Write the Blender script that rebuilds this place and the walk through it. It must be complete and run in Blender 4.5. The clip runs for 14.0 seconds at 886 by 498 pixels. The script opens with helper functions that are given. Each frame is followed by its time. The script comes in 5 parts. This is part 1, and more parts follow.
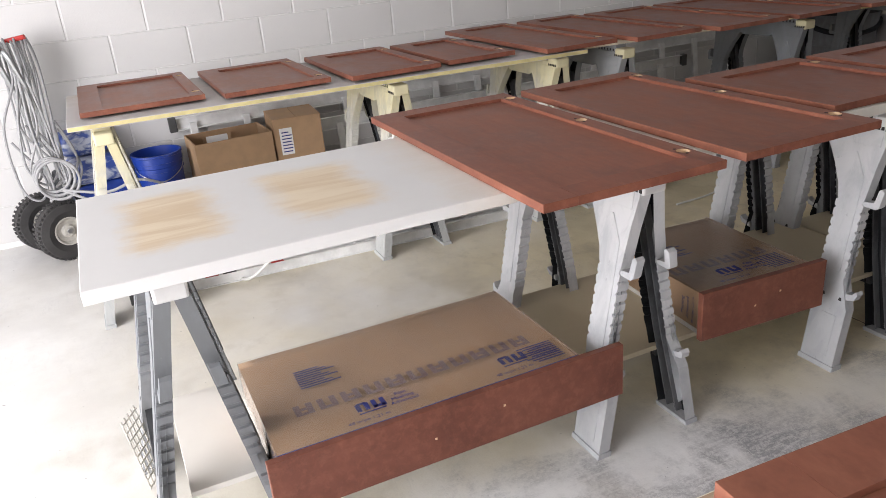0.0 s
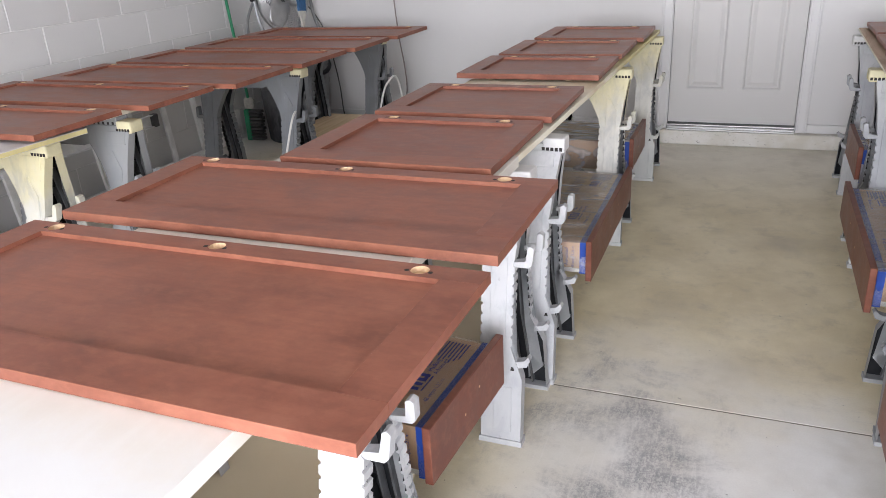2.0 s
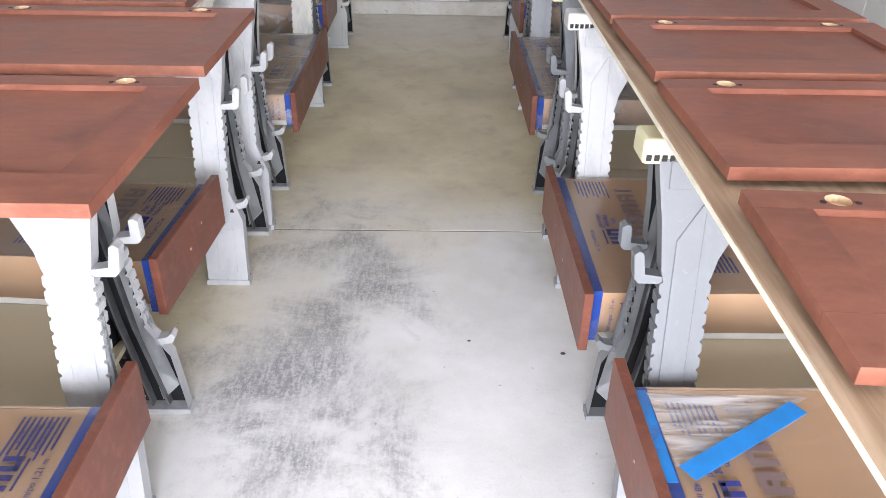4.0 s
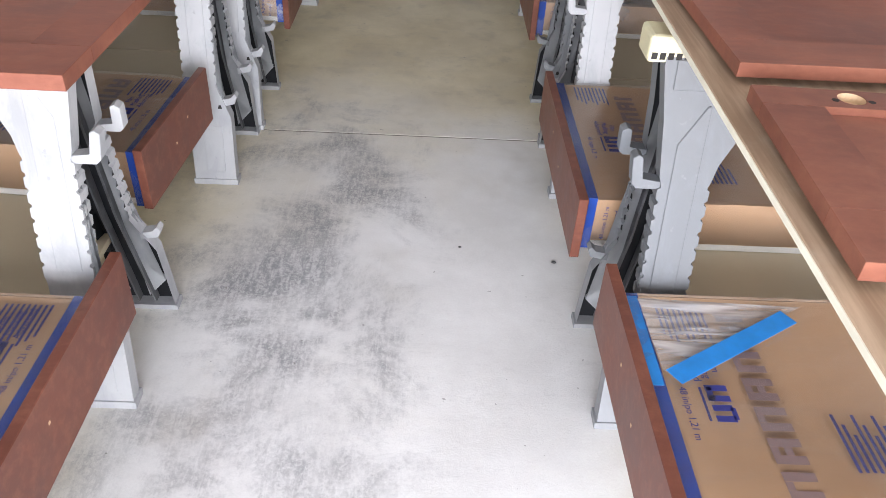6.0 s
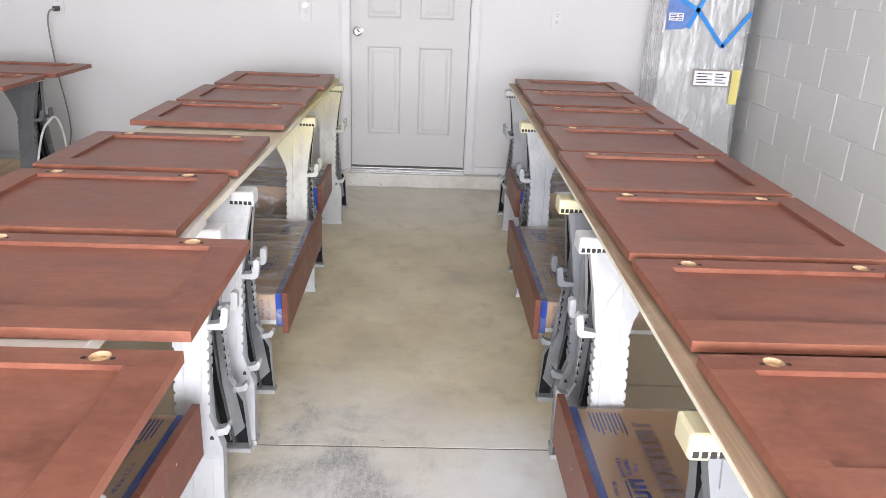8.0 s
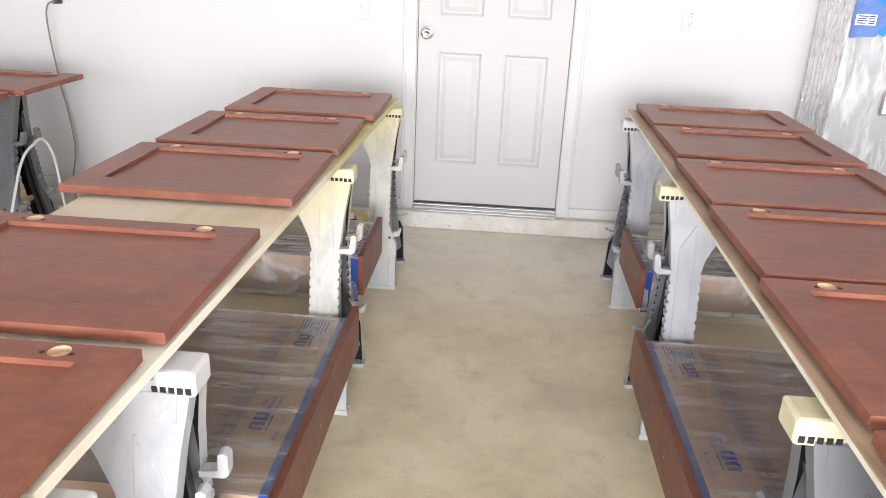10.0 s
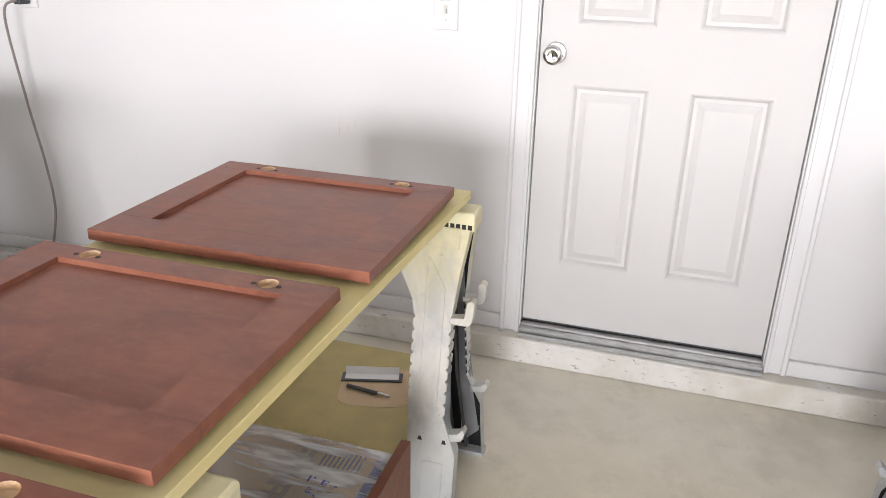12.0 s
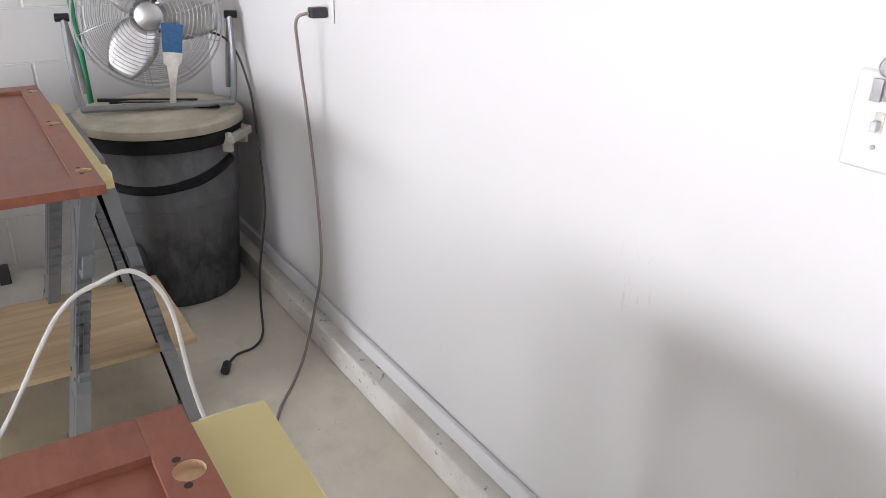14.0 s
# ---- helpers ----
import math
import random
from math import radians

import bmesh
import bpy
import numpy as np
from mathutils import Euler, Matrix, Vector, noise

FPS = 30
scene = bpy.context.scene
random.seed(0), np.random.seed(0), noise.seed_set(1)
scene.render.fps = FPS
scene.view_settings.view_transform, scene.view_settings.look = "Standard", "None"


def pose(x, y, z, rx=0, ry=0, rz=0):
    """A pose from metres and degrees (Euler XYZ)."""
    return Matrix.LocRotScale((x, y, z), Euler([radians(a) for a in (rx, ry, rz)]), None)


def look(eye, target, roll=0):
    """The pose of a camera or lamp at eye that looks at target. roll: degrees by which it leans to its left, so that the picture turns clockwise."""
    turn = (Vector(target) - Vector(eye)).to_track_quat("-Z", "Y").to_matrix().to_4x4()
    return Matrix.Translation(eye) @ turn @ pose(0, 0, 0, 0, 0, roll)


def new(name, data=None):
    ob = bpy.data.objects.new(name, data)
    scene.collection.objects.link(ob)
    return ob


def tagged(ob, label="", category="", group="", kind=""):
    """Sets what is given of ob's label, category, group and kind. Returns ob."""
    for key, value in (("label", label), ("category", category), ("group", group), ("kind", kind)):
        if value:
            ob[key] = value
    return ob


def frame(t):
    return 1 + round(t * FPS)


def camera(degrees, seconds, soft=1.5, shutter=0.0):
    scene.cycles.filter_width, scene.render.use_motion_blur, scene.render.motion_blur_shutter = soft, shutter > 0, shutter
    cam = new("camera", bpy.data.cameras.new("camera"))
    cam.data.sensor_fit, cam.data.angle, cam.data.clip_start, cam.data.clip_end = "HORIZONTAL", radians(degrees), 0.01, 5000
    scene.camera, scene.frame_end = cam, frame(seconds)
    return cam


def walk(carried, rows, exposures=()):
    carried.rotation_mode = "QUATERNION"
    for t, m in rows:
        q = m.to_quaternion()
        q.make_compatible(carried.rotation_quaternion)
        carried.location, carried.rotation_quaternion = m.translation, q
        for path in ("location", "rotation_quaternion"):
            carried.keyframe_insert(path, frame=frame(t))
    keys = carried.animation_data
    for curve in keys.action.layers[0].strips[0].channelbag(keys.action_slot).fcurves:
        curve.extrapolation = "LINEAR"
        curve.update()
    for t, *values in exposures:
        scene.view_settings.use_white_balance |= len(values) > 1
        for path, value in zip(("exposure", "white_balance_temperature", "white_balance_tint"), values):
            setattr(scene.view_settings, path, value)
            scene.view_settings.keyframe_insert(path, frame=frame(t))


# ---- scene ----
cam = camera(60.6, 14.0, 0.58)
PATH = [
    (0, (1.402, -5.478, 1.414), (-0.295, -4.753, 0.642), -5.1),
    (0.5, (1.164, -5.58, 1.445), (-0.334, -4.498, 0.68), -5.7),
    (1, (0.947, -5.631, 1.448), (-0.299, -4.253, 0.707), -4.7),
    (1.5, (0.739, -5.519, 1.418), (-0.252, -3.948, 0.676), -4.1),
    (2, (0.506, -5.323, 1.414), (-0.204, -3.619, 0.644), -3.2),
    (2.5, (0.344, -5.18, 1.402), (-0.028, -3.39, 0.59), -2.0),
    (3, (0.391, -5.173, 1.395), (0.405, -3.37, 0.528), 0.3),
    (3.5, (0.49, -5.384, 1.386), (0.566, -3.612, 0.461), 0.7),
    (4, (0.545, -5.534, 1.308), (0.577, -3.813, 0.291), 1.1),
    (4.2, (0.556, -5.565, 1.271), (0.576, -3.881, 0.192), 1.3),
    (6.3, (0.540, -5.500, 1.261), (0.611, -3.900, 0.063), 3.9),
    (6.5, (0.533, -5.468, 1.300), (0.611, -3.812, 0.180), 3.8),
    (7, (0.52, -5.407, 1.403), (0.6, -3.636, 0.477), 3.2),
    (7.5, (0.517, -5.377, 1.461), (0.592, -3.529, 0.7), 2.8),
    (8, (0.491, -5.285, 1.455), (0.559, -3.408, 0.767), 2.3),
    (8.2, (0.46, -5.215, 1.457), (0.522, -3.333, 0.782), 2.2),
    (10.3, (0.441, -3.813, 1.43), (0.278, -1.96, 0.695), 2.3),
    (10.5, (0.471, -3.631, 1.415), (0.275, -1.784, 0.673), 2.1),
    (11, (0.473, -3.197, 1.43), (0.184, -1.369, 0.673), 1.5),
    (11.5, (0.415, -2.787, 1.426), (0.025, -0.981, 0.661), 1.3),
    (12, (0.436, -2.347, 1.395), (-0.107, -0.585, 0.62), 1.2),
    (12.5, (0.39, -1.937, 1.38), (-0.33, -0.243, 0.599), 1.3),
    (13, (0.349, -1.593, 1.383), (-0.597, -0.017, 0.595), 1.2),
    (13.5, (0.335, -1.254, 1.401), (-0.939, 0.063, 0.598), 0.7),
    (14, (0.189, -0.958, 1.392), (-1.345, 0.042, 0.587), 1.2),
]
EXPOSURE = ((0, -0.58, 6500, 10), (0.5, -0.20, 6450, 10), (1, -0.09, 6400, 10), (1.5, 0.08, 6330, 10), (2, 0.24, 6230, 10), (3, 0.66, 6180, 10), (4, 0.28, 6120, 10), (6.5, -0.04, 6200, 10), (7, 0.30, 6250, 10), (7.5, 0.42, 6230, 10), (8.2, 0.57, 6300, 10), (10.3, 0.94, 6420, 10), (11.5, 0.94, 6450, 10), (13, 0.85, 6420, 10), (14, 0.94, 6240, 10))
walk(cam, [(t, look(eye, target, roll)) for t, eye, target, roll in PATH], EXPOSURE)

# ---- light ----
world = bpy.data.worlds.new("sky")
scene.world = world
world.use_nodes = True
wn = world.node_tree.nodes
sky = wn.new("ShaderNodeTexSky")
sky.sky_type, sky.sun_disc = "NISHITA", False
sky.sun_elevation, sky.sun_rotation = radians(48), radians(20)
world.node_tree.links.new(sky.outputs[0], wn["Background"].inputs[0])
wn["Background"].inputs[1].default_value = 0.12

sun = new("sun", bpy.data.lights.new("sun", "SUN"))
sun.data.energy, sun.data.angle, sun.data.color = 3.0, radians(0.5), (1, 0.95, 0.88)
sun.matrix_world = look((3, 8, 12), (0, 0, 0))

# daylight that enters by the open vehicle door behind the walker
day = new("daylight_opening", bpy.data.lights.new("daylight_opening", "AREA"))
day.data.shape, day.data.size, day.data.size_y = "RECTANGLE", 3.8, 2.1
day.data.energy, day.data.color = 450.0, (1.0, 0.974, 1.01)
day.matrix_world = look((0.38, -8.17, 1.14), (0.38, 0, -1.3))


# ---- materials ----
def rgb(c):
    return (*c, 1.0)


class Mat:
    """A node material with helpers to wire it."""

    def __init__(self, name, rough=0.6, metal=0.0, spec=0.5):
        self.m = bpy.data.materials.new(name)
        self.m.use_nodes = True
        self.nt = self.m.node_tree
        self.b = self.nt.nodes["Principled BSDF"]
        self.b.inputs["Roughness"].default_value = rough
        self.b.inputs["Metallic"].default_value = metal
        self.b.inputs["Specular IOR Level"].default_value = spec
        self.tc = self.nt.nodes.new("ShaderNodeTexCoord")
        self.geo = self.nt.nodes.new("ShaderNodeNewGeometry")
        self.pos = self.geo.outputs["Position"]
        self.obj = self.tc.outputs["Object"]

    def link(self, a, b):
        self.nt.links.new(a, b)

    def node(self, kind):
        return self.nt.nodes.new(kind)

    def scaled(self, vec, s):
        n = self.node("ShaderNodeMapping")
        n.inputs["Scale"].default_value = s
        self.link(vec, n.inputs["Vector"])
        return n.outputs[0]

    def noise(self, vec, scale, detail=4, rough=0.55, warp=0.0):
        n = self.node("ShaderNodeTexNoise")
        n.inputs["Scale"].default_value = scale
        n.inputs["Detail"].default_value = detail
        n.inputs["Roughness"].default_value = rough
        n.inputs["Distortion"].default_value = warp
        self.link(vec, n.inputs["Vector"])
        return n.outputs["Fac"]

    def ramp(self, fac, lo, hi, a=0.0, b=1.0):
        n = self.node("ShaderNodeMapRange")
        n.interpolation_type = "SMOOTHSTEP"
        for k, v in zip(("From Min", "From Max", "To Min", "To Max"), (lo, hi, a, b)):
            n.inputs[k].default_value = v
        self.link(fac, n.inputs["Value"])
        return n.outputs[0]

    def mix(self, fac, a, b, blend="MIX"):
        n = self.node("ShaderNodeMix")
        n.data_type, n.blend_type = "RGBA", blend
        for key, v in ((0, fac), (6, a), (7, b)):
            if isinstance(v, (int, float)):
                n.inputs[key].default_value = v
            elif isinstance(v, tuple):
                n.inputs[key].default_value = rgb(v)
            else:
                self.link(v, n.inputs[key])
        return n.outputs[2]

    def math(self, op, a, b=0.0):
        n = self.node("ShaderNodeMath")
        n.operation = op
        for key, v in ((0, a), (1, b)):
            if isinstance(v, (int, float)):
                n.inputs[key].default_value = v
            else:
                self.link(v, n.inputs[key])
        return n.outputs[0]

    def axis(self, vec, k):
        n = self.node("ShaderNodeSeparateXYZ")
        self.link(vec, n.inputs[0])
        return n.outputs[k]

    def random(self):
        return self.node("ShaderNodeObjectInfo").outputs["Random"]

    def color(self, c):
        if isinstance(c, tuple):
            self.b.inputs["Base Color"].default_value = rgb(c)
        else:
            self.link(c, self.b.inputs["Base Color"])
        return self

    def rough(self, fac):
        self.link(fac, self.b.inputs["Roughness"])
        return self

    def bump(self, height, strength=0.3, distance=0.002):
        n = self.node("ShaderNodeBump")
        n.inputs["Strength"].default_value = strength
        n.inputs["Distance"].default_value = distance
        self.link(height, n.inputs["Height"])
        self.link(n.outputs[0], self.b.inputs["Normal"])
        return self


def plain(name, c, rough=0.6, metal=0.0, vary=0.18, scale=14.0, bump=0.15, spec=0.5, grain=120.0):
    """A surface with blotches, fine grain and slight relief."""
    m = Mat(name, rough, metal, spec)
    a = m.noise(m.pos, scale, 5)
    g = m.noise(m.pos, grain, 3)
    dark = tuple(v * (1 - vary) for v in c)
    lite = tuple(min(1.0, v * (1 + vary * 0.6)) for v in c)
    col = m.mix(m.ramp(a, 0.3, 0.7), dark, lite)
    col = m.mix(0.25, col, m.mix(g, dark, lite))
    m.color(col).bump(g, bump, 0.001)
    m.rough(m.ramp(a, 0.2, 0.8, rough * 0.85, min(1.0, rough * 1.15)))
    return m.m


def make_concrete():
    m = Mat("floor_concrete", 0.5)
    p = m.pos
    x, y = m.axis(p, 0), m.axis(p, 1)
    big = m.noise(p, 0.9, 5, 0.6, 0.4)
    mid = m.noise(p, 3.2, 6, 0.65, 0.1)
    fine = m.noise(p, 18, 8, 0.78, 0.6)
    drag = m.noise(m.scaled(p, (70, 14, 20)), 1.0, 6, 0.75, 0.4)
    grit = m.noise(p, 190, 3)
    base = m.mix(m.ramp(mid, 0.3, 0.72), (0.66, 0.655, 0.645), (0.81, 0.81, 0.805))
    # tan overspray, thick by the far end; the tan deepens under the benches
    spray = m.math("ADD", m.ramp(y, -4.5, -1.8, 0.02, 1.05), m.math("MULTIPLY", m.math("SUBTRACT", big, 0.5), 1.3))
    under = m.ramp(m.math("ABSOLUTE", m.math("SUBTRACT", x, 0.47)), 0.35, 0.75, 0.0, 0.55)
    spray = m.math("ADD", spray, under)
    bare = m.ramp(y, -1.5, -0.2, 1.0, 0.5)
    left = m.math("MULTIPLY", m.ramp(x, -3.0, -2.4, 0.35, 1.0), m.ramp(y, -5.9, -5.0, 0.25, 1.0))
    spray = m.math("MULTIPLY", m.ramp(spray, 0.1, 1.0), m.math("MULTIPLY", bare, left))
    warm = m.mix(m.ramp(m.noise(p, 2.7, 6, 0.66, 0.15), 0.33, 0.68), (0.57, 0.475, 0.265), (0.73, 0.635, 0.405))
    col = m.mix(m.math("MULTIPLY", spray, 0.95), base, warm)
    # scuffed grey patches with fine drag marks
    zone = m.math("MULTIPLY", m.ramp(m.math("ABSOLUTE", m.math("SUBTRACT", x, 0.22)), 0.05, 0.58, 1.0, 0.0), m.ramp(m.math("ABSOLUTE", m.math("ADD", y, 4.05)), 0.5, 1.8, 1.0, 0.0))
    cloud = m.ramp(m.math("ADD", m.noise(p, 3.4, 8, 0.68, 0.35), m.math("MULTIPLY", zone, 0.17)), 0.54, 0.80)
    worn = m.noise(p, 85, 8, 0.85, 0.6)
    tooth = m.ramp(m.math("ADD", m.math("MULTIPLY", worn, 0.6), m.math("MULTIPLY", drag, 0.4)), 0.40, 0.58)
    scuff = m.math("MULTIPLY", m.math("MULTIPLY", cloud, m.ramp(tooth, 0.0, 1.0, 0.34, 1.0)), m.ramp(zone, 0.0, 0.6, 0.22, 0.86))
    col = m.mix(scuff, col, (0.155, 0.16, 0.178))
    # light abrasion round the scuffs, in crossing strokes
    cross = m.noise(m.scaled(p, (10, 55, 20)), 1.0, 5, 0.75, 0.8)
    rub = m.math("MULTIPLY", m.ramp(m.math("ADD", m.math("MULTIPLY", cross, 0.5), m.math("MULTIPLY", worn, 0.5)), 0.52, 0.60), m.ramp(m.noise(p, 1.7, 4), 0.42, 0.62))
    col = m.mix(m.math("MULTIPLY", rub, 0.20), col, (0.36, 0.355, 0.35))
    blot = m.ramp(m.noise(p, 1.5, 4, 0.6), 0.55, 0.72)
    col = m.mix(m.math("MULTIPLY", blot, 0.42), col, (0.34, 0.30, 0.225))
    mott = m.ramp(m.noise(p, 6.5, 7, 0.7, 0.3), 0.50, 0.70)
    col = m.mix(m.math("MULTIPLY", mott, m.math("MULTIPLY", spray, 0.50)), col, (0.37, 0.315, 0.215))
    pale = m.ramp(m.noise(p, 4.5, 5, 0.7), 0.62, 0.72)
    col = m.mix(m.math("MULTIPLY", pale, 0.25), col, (0.80, 0.76, 0.68))
    col = m.mix(0.16, col, m.mix(grit, (0.33, 0.31, 0.28), (0.80, 0.78, 0.74)))
    speck = m.ramp(m.noise(p, 42, 2), 0.735, 0.765)
    col = m.mix(m.math("MULTIPLY", speck, 0.55), col, (0.12, 0.11, 0.10))
    scr = m.noise(m.scaled(p, (90, 3, 10)), 1.0, 2, 0.5, 0.15)
    col = m.mix(m.math("MULTIPLY", m.ramp(scr, 0.66, 0.70), m.math("MULTIPLY", zone, 0.14)), col, (0.82, 0.81, 0.80))
    m.color(col).bump(m.math("ADD", grit, m.math("MULTIPLY", fine, 2.0)), 0.25, 0.0015)
    m.rough(m.ramp(mid, 0.2, 0.8, 0.36, 0.6))
    return m.m


def make_wall(name, c):
    m = Mat(name, 0.7)
    a, f = m.noise(m.pos, 1.3, 4), m.noise(m.pos, 130, 3)
    dirt = m.ramp(m.noise(m.pos, 5, 5, 0.65), 0.60, 0.8)
    col = m.mix(a, tuple(v * 0.96 for v in c), c)
    col = m.mix(m.math("MULTIPLY", dirt, 0.16), col, (0.55, 0.50, 0.42))
    x, z = m.axis(m.pos, 0), m.axis(m.pos, 2)
    streak = m.ramp(m.noise(m.scaled(m.pos, (38, 38, 13)), 1.0, 5, 0.75, 1.6), 0.60, 0.66)
    for cx, cz, wide, tall in ((-0.66, 0.80, 0.10, 0.10), (-1.29, 0.45, 0.04, 0.06), (-0.2, 0.95, 0.03, 0.03), (-0.30, 0.62, 0.05, 0.04)):
        near = m.math("MULTIPLY", m.ramp(m.math("ABSOLUTE", m.math("SUBTRACT", x, cx)), wide * 0.3, wide, 1, 0), m.ramp(m.math("ABSOLUTE", m.math("SUBTRACT", z, cz)), tall * 0.3, tall, 1, 0))
        col = m.mix(m.math("MULTIPLY", m.math("MULTIPLY", near, streak), 0.45), col, (0.46, 0.37, 0.33))
    m.color(col).bump(f, 0.12, 0.001)
    return m.m


def make_block():
    m = Mat("painted_block", 0.62)
    a, f, g = m.noise(m.pos, 2.5, 4), m.noise(m.pos, 60, 5, 0.7), m.noise(m.pos, 240, 3)
    r = m.random()
    col = m.mix(m.math("ADD", m.math("MULTIPLY", r, 0.5), m.math("MULTIPLY", a, 0.5)), (0.61, 0.602, 0.59), (0.68, 0.672, 0.66))
    pit = m.ramp(m.noise(m.pos, 75, 2), 0.70, 0.76)
    col = m.mix(m.math("MULTIPLY", pit, 0.2), col, (0.4, 0.39, 0.37))
    m.color(col).bump(m.math("ADD", f, m.math("MULTIPLY", g, 0.4)), 0.45, 0.002)
    return m.m


def make_pack():
    """Printed polythene wrapping, blue and white."""
    m = Mat("printed_wrap", 0.3)
    n = m.noise(m.scaled(m.pos, (9, 9, 22)), 1.0, 3, 0.6, 0.6)
    col = m.mix(m.ramp(n, 0.42, 0.60), (0.035, 0.075, 0.30), (0.50, 0.54, 0.64))
    m.color(col).bump(m.noise(m.pos, 30, 4, 0.6), 0.5, 0.006)
    return m.m


def make_kerb():
    """Rough painted concrete, chipped in dark specks."""
    m = Mat("painted_kerb", 0.7)
    a, f = m.noise(m.pos, 6, 5, 0.65), m.noise(m.scaled(m.pos, (30, 30, 60)), 1.0, 4, 0.7, 0.3)
    col = m.mix(m.ramp(a, 0.3, 0.7), (0.56, 0.53, 0.46), (0.68, 0.665, 0.63))
    chip = m.math("MULTIPLY", m.ramp(f, 0.60, 0.66), m.ramp(a, 0.42, 0.58))
    col = m.mix(m.math("MULTIPLY", chip, 0.8), col, (0.17, 0.15, 0.13))
    m.color(col).bump(m.math("SUBTRACT", m.noise(m.pos, 60, 5, 0.7), chip), 0.5, 0.003)
    return m.m


def make_stain(name, dark, lite):
    """Red-brown mahogany stain under satin lacquer."""
    m = Mat(name, 0.38, 0, 0.30)
    r = m.node("ShaderNodeObjectInfo")
    shift = m.node("ShaderNodeVectorMath")
    shift.operation = "ADD"
    m.link(m.obj, shift.inputs[0])
    sc = m.node("ShaderNodeVectorMath")
    sc.operation = "SCALE"
    sc.inputs[0].default_value = (37, 51, 23)
    m.link(r.outputs["Random"], sc.inputs["Scale"])
    m.link(sc.outputs[0], shift.inputs[1])
    v = shift.outputs[0]
    grain = m.noise(m.scaled(v, (3, 60, 60)), 1.0, 5, 0.6, 0.3)
    blotch = m.noise(m.scaled(v, (5, 7, 7)), 1.0, 6, 0.68, 0.25)
    col = m.mix(m.ramp(blotch, 0.18, 0.82), dark, lite)
    col = m.mix(m.math("MULTIPLY", m.ramp(grain, 0.35, 0.7), 0.16), col, (0.115, 0.031, 0.021))
    tone = m.mix(m.math("MULTIPLY", r.outputs["Random"], 0.25), col, (0.135, 0.035, 0.024))
    mott = m.noise(m.scaled(v, (22, 34, 34)), 1.0, 5, 0.7, 0.2)
    tone = m.mix(m.math("MULTIPLY", m.ramp(mott, 0.44, 0.70), 0.20), tone, (0.37, 0.16, 0.098))
    tone = m.mix(m.math("MULTIPLY", m.ramp(mott, 0.46, 0.28), 0.16), tone, (0.105, 0.034, 0.022))
    m.color(tone).bump(grain, 0.06, 0.0006)
    m.rough(m.ramp(blotch, 0.25, 0.75, 0.32, 0.46))
    return m.m


def make_board(name, wood_a, wood_b, spray, amount, along_y=True):
    """Plywood with paint overspray."""
    m = Mat(name, 0.6)
    s = (22, 1.6, 22) if along_y else (1.6, 22, 22)
    g = m.noise(m.scaled(m.pos, s), 1.0, 6, 0.6, 0.8)
    f = m.noise(m.pos, 6, 5, 0.65)
    col = m.mix(m.ramp(g, 0.32, 0.68), wood_a, wood_b)
    knot = m.ramp(m.noise(m.pos, 9, 2), 0.70, 0.78)
    col = m.mix(m.math("MULTIPLY", knot, 0.5), col, tuple(v * 0.4 for v in wood_a))
    k = m.ramp(m.math("ADD", m.math("MULTIPLY", f, 0.7), amount - 0.5), 0.25, 0.55)
    col = m.mix(k, col, m.mix(f, tuple(v * 0.9 for v in spray), spray))
    m.color(col).bump(g, 0.2, 0.001)
    return m.m


def make_far_board():
    """The middle bench board: cream near the slab, thick olive-yellow overspray by the far end."""
    m = Mat("bench_board_sprayed", 0.55)
    y = m.axis(m.pos, 1)
    g = m.noise(m.scaled(m.pos, (22, 1.6, 22)), 1.0, 6, 0.6, 0.8)
    f = m.noise(m.pos, 5, 5, 0.65)
    wood = m.mix(m.ramp(g, 0.30, 0.70), (0.60, 0.47, 0.28), (0.70, 0.58, 0.38))
    white = m.mix(m.ramp(m.noise(m.pos, 2.2, 3), 0.32, 0.60, 0.2, 0.95), wood, (0.80, 0.755, 0.62))
    far = m.ramp(m.math("ADD", y, m.math("MULTIPLY", f, 0.8)), -1.9, -1.3)
    col = m.mix(far, white, m.mix(f, (0.54, 0.46, 0.19), (0.66, 0.57, 0.28)))
    m.color(col).bump(g, 0.15, 0.001)
    return m.m


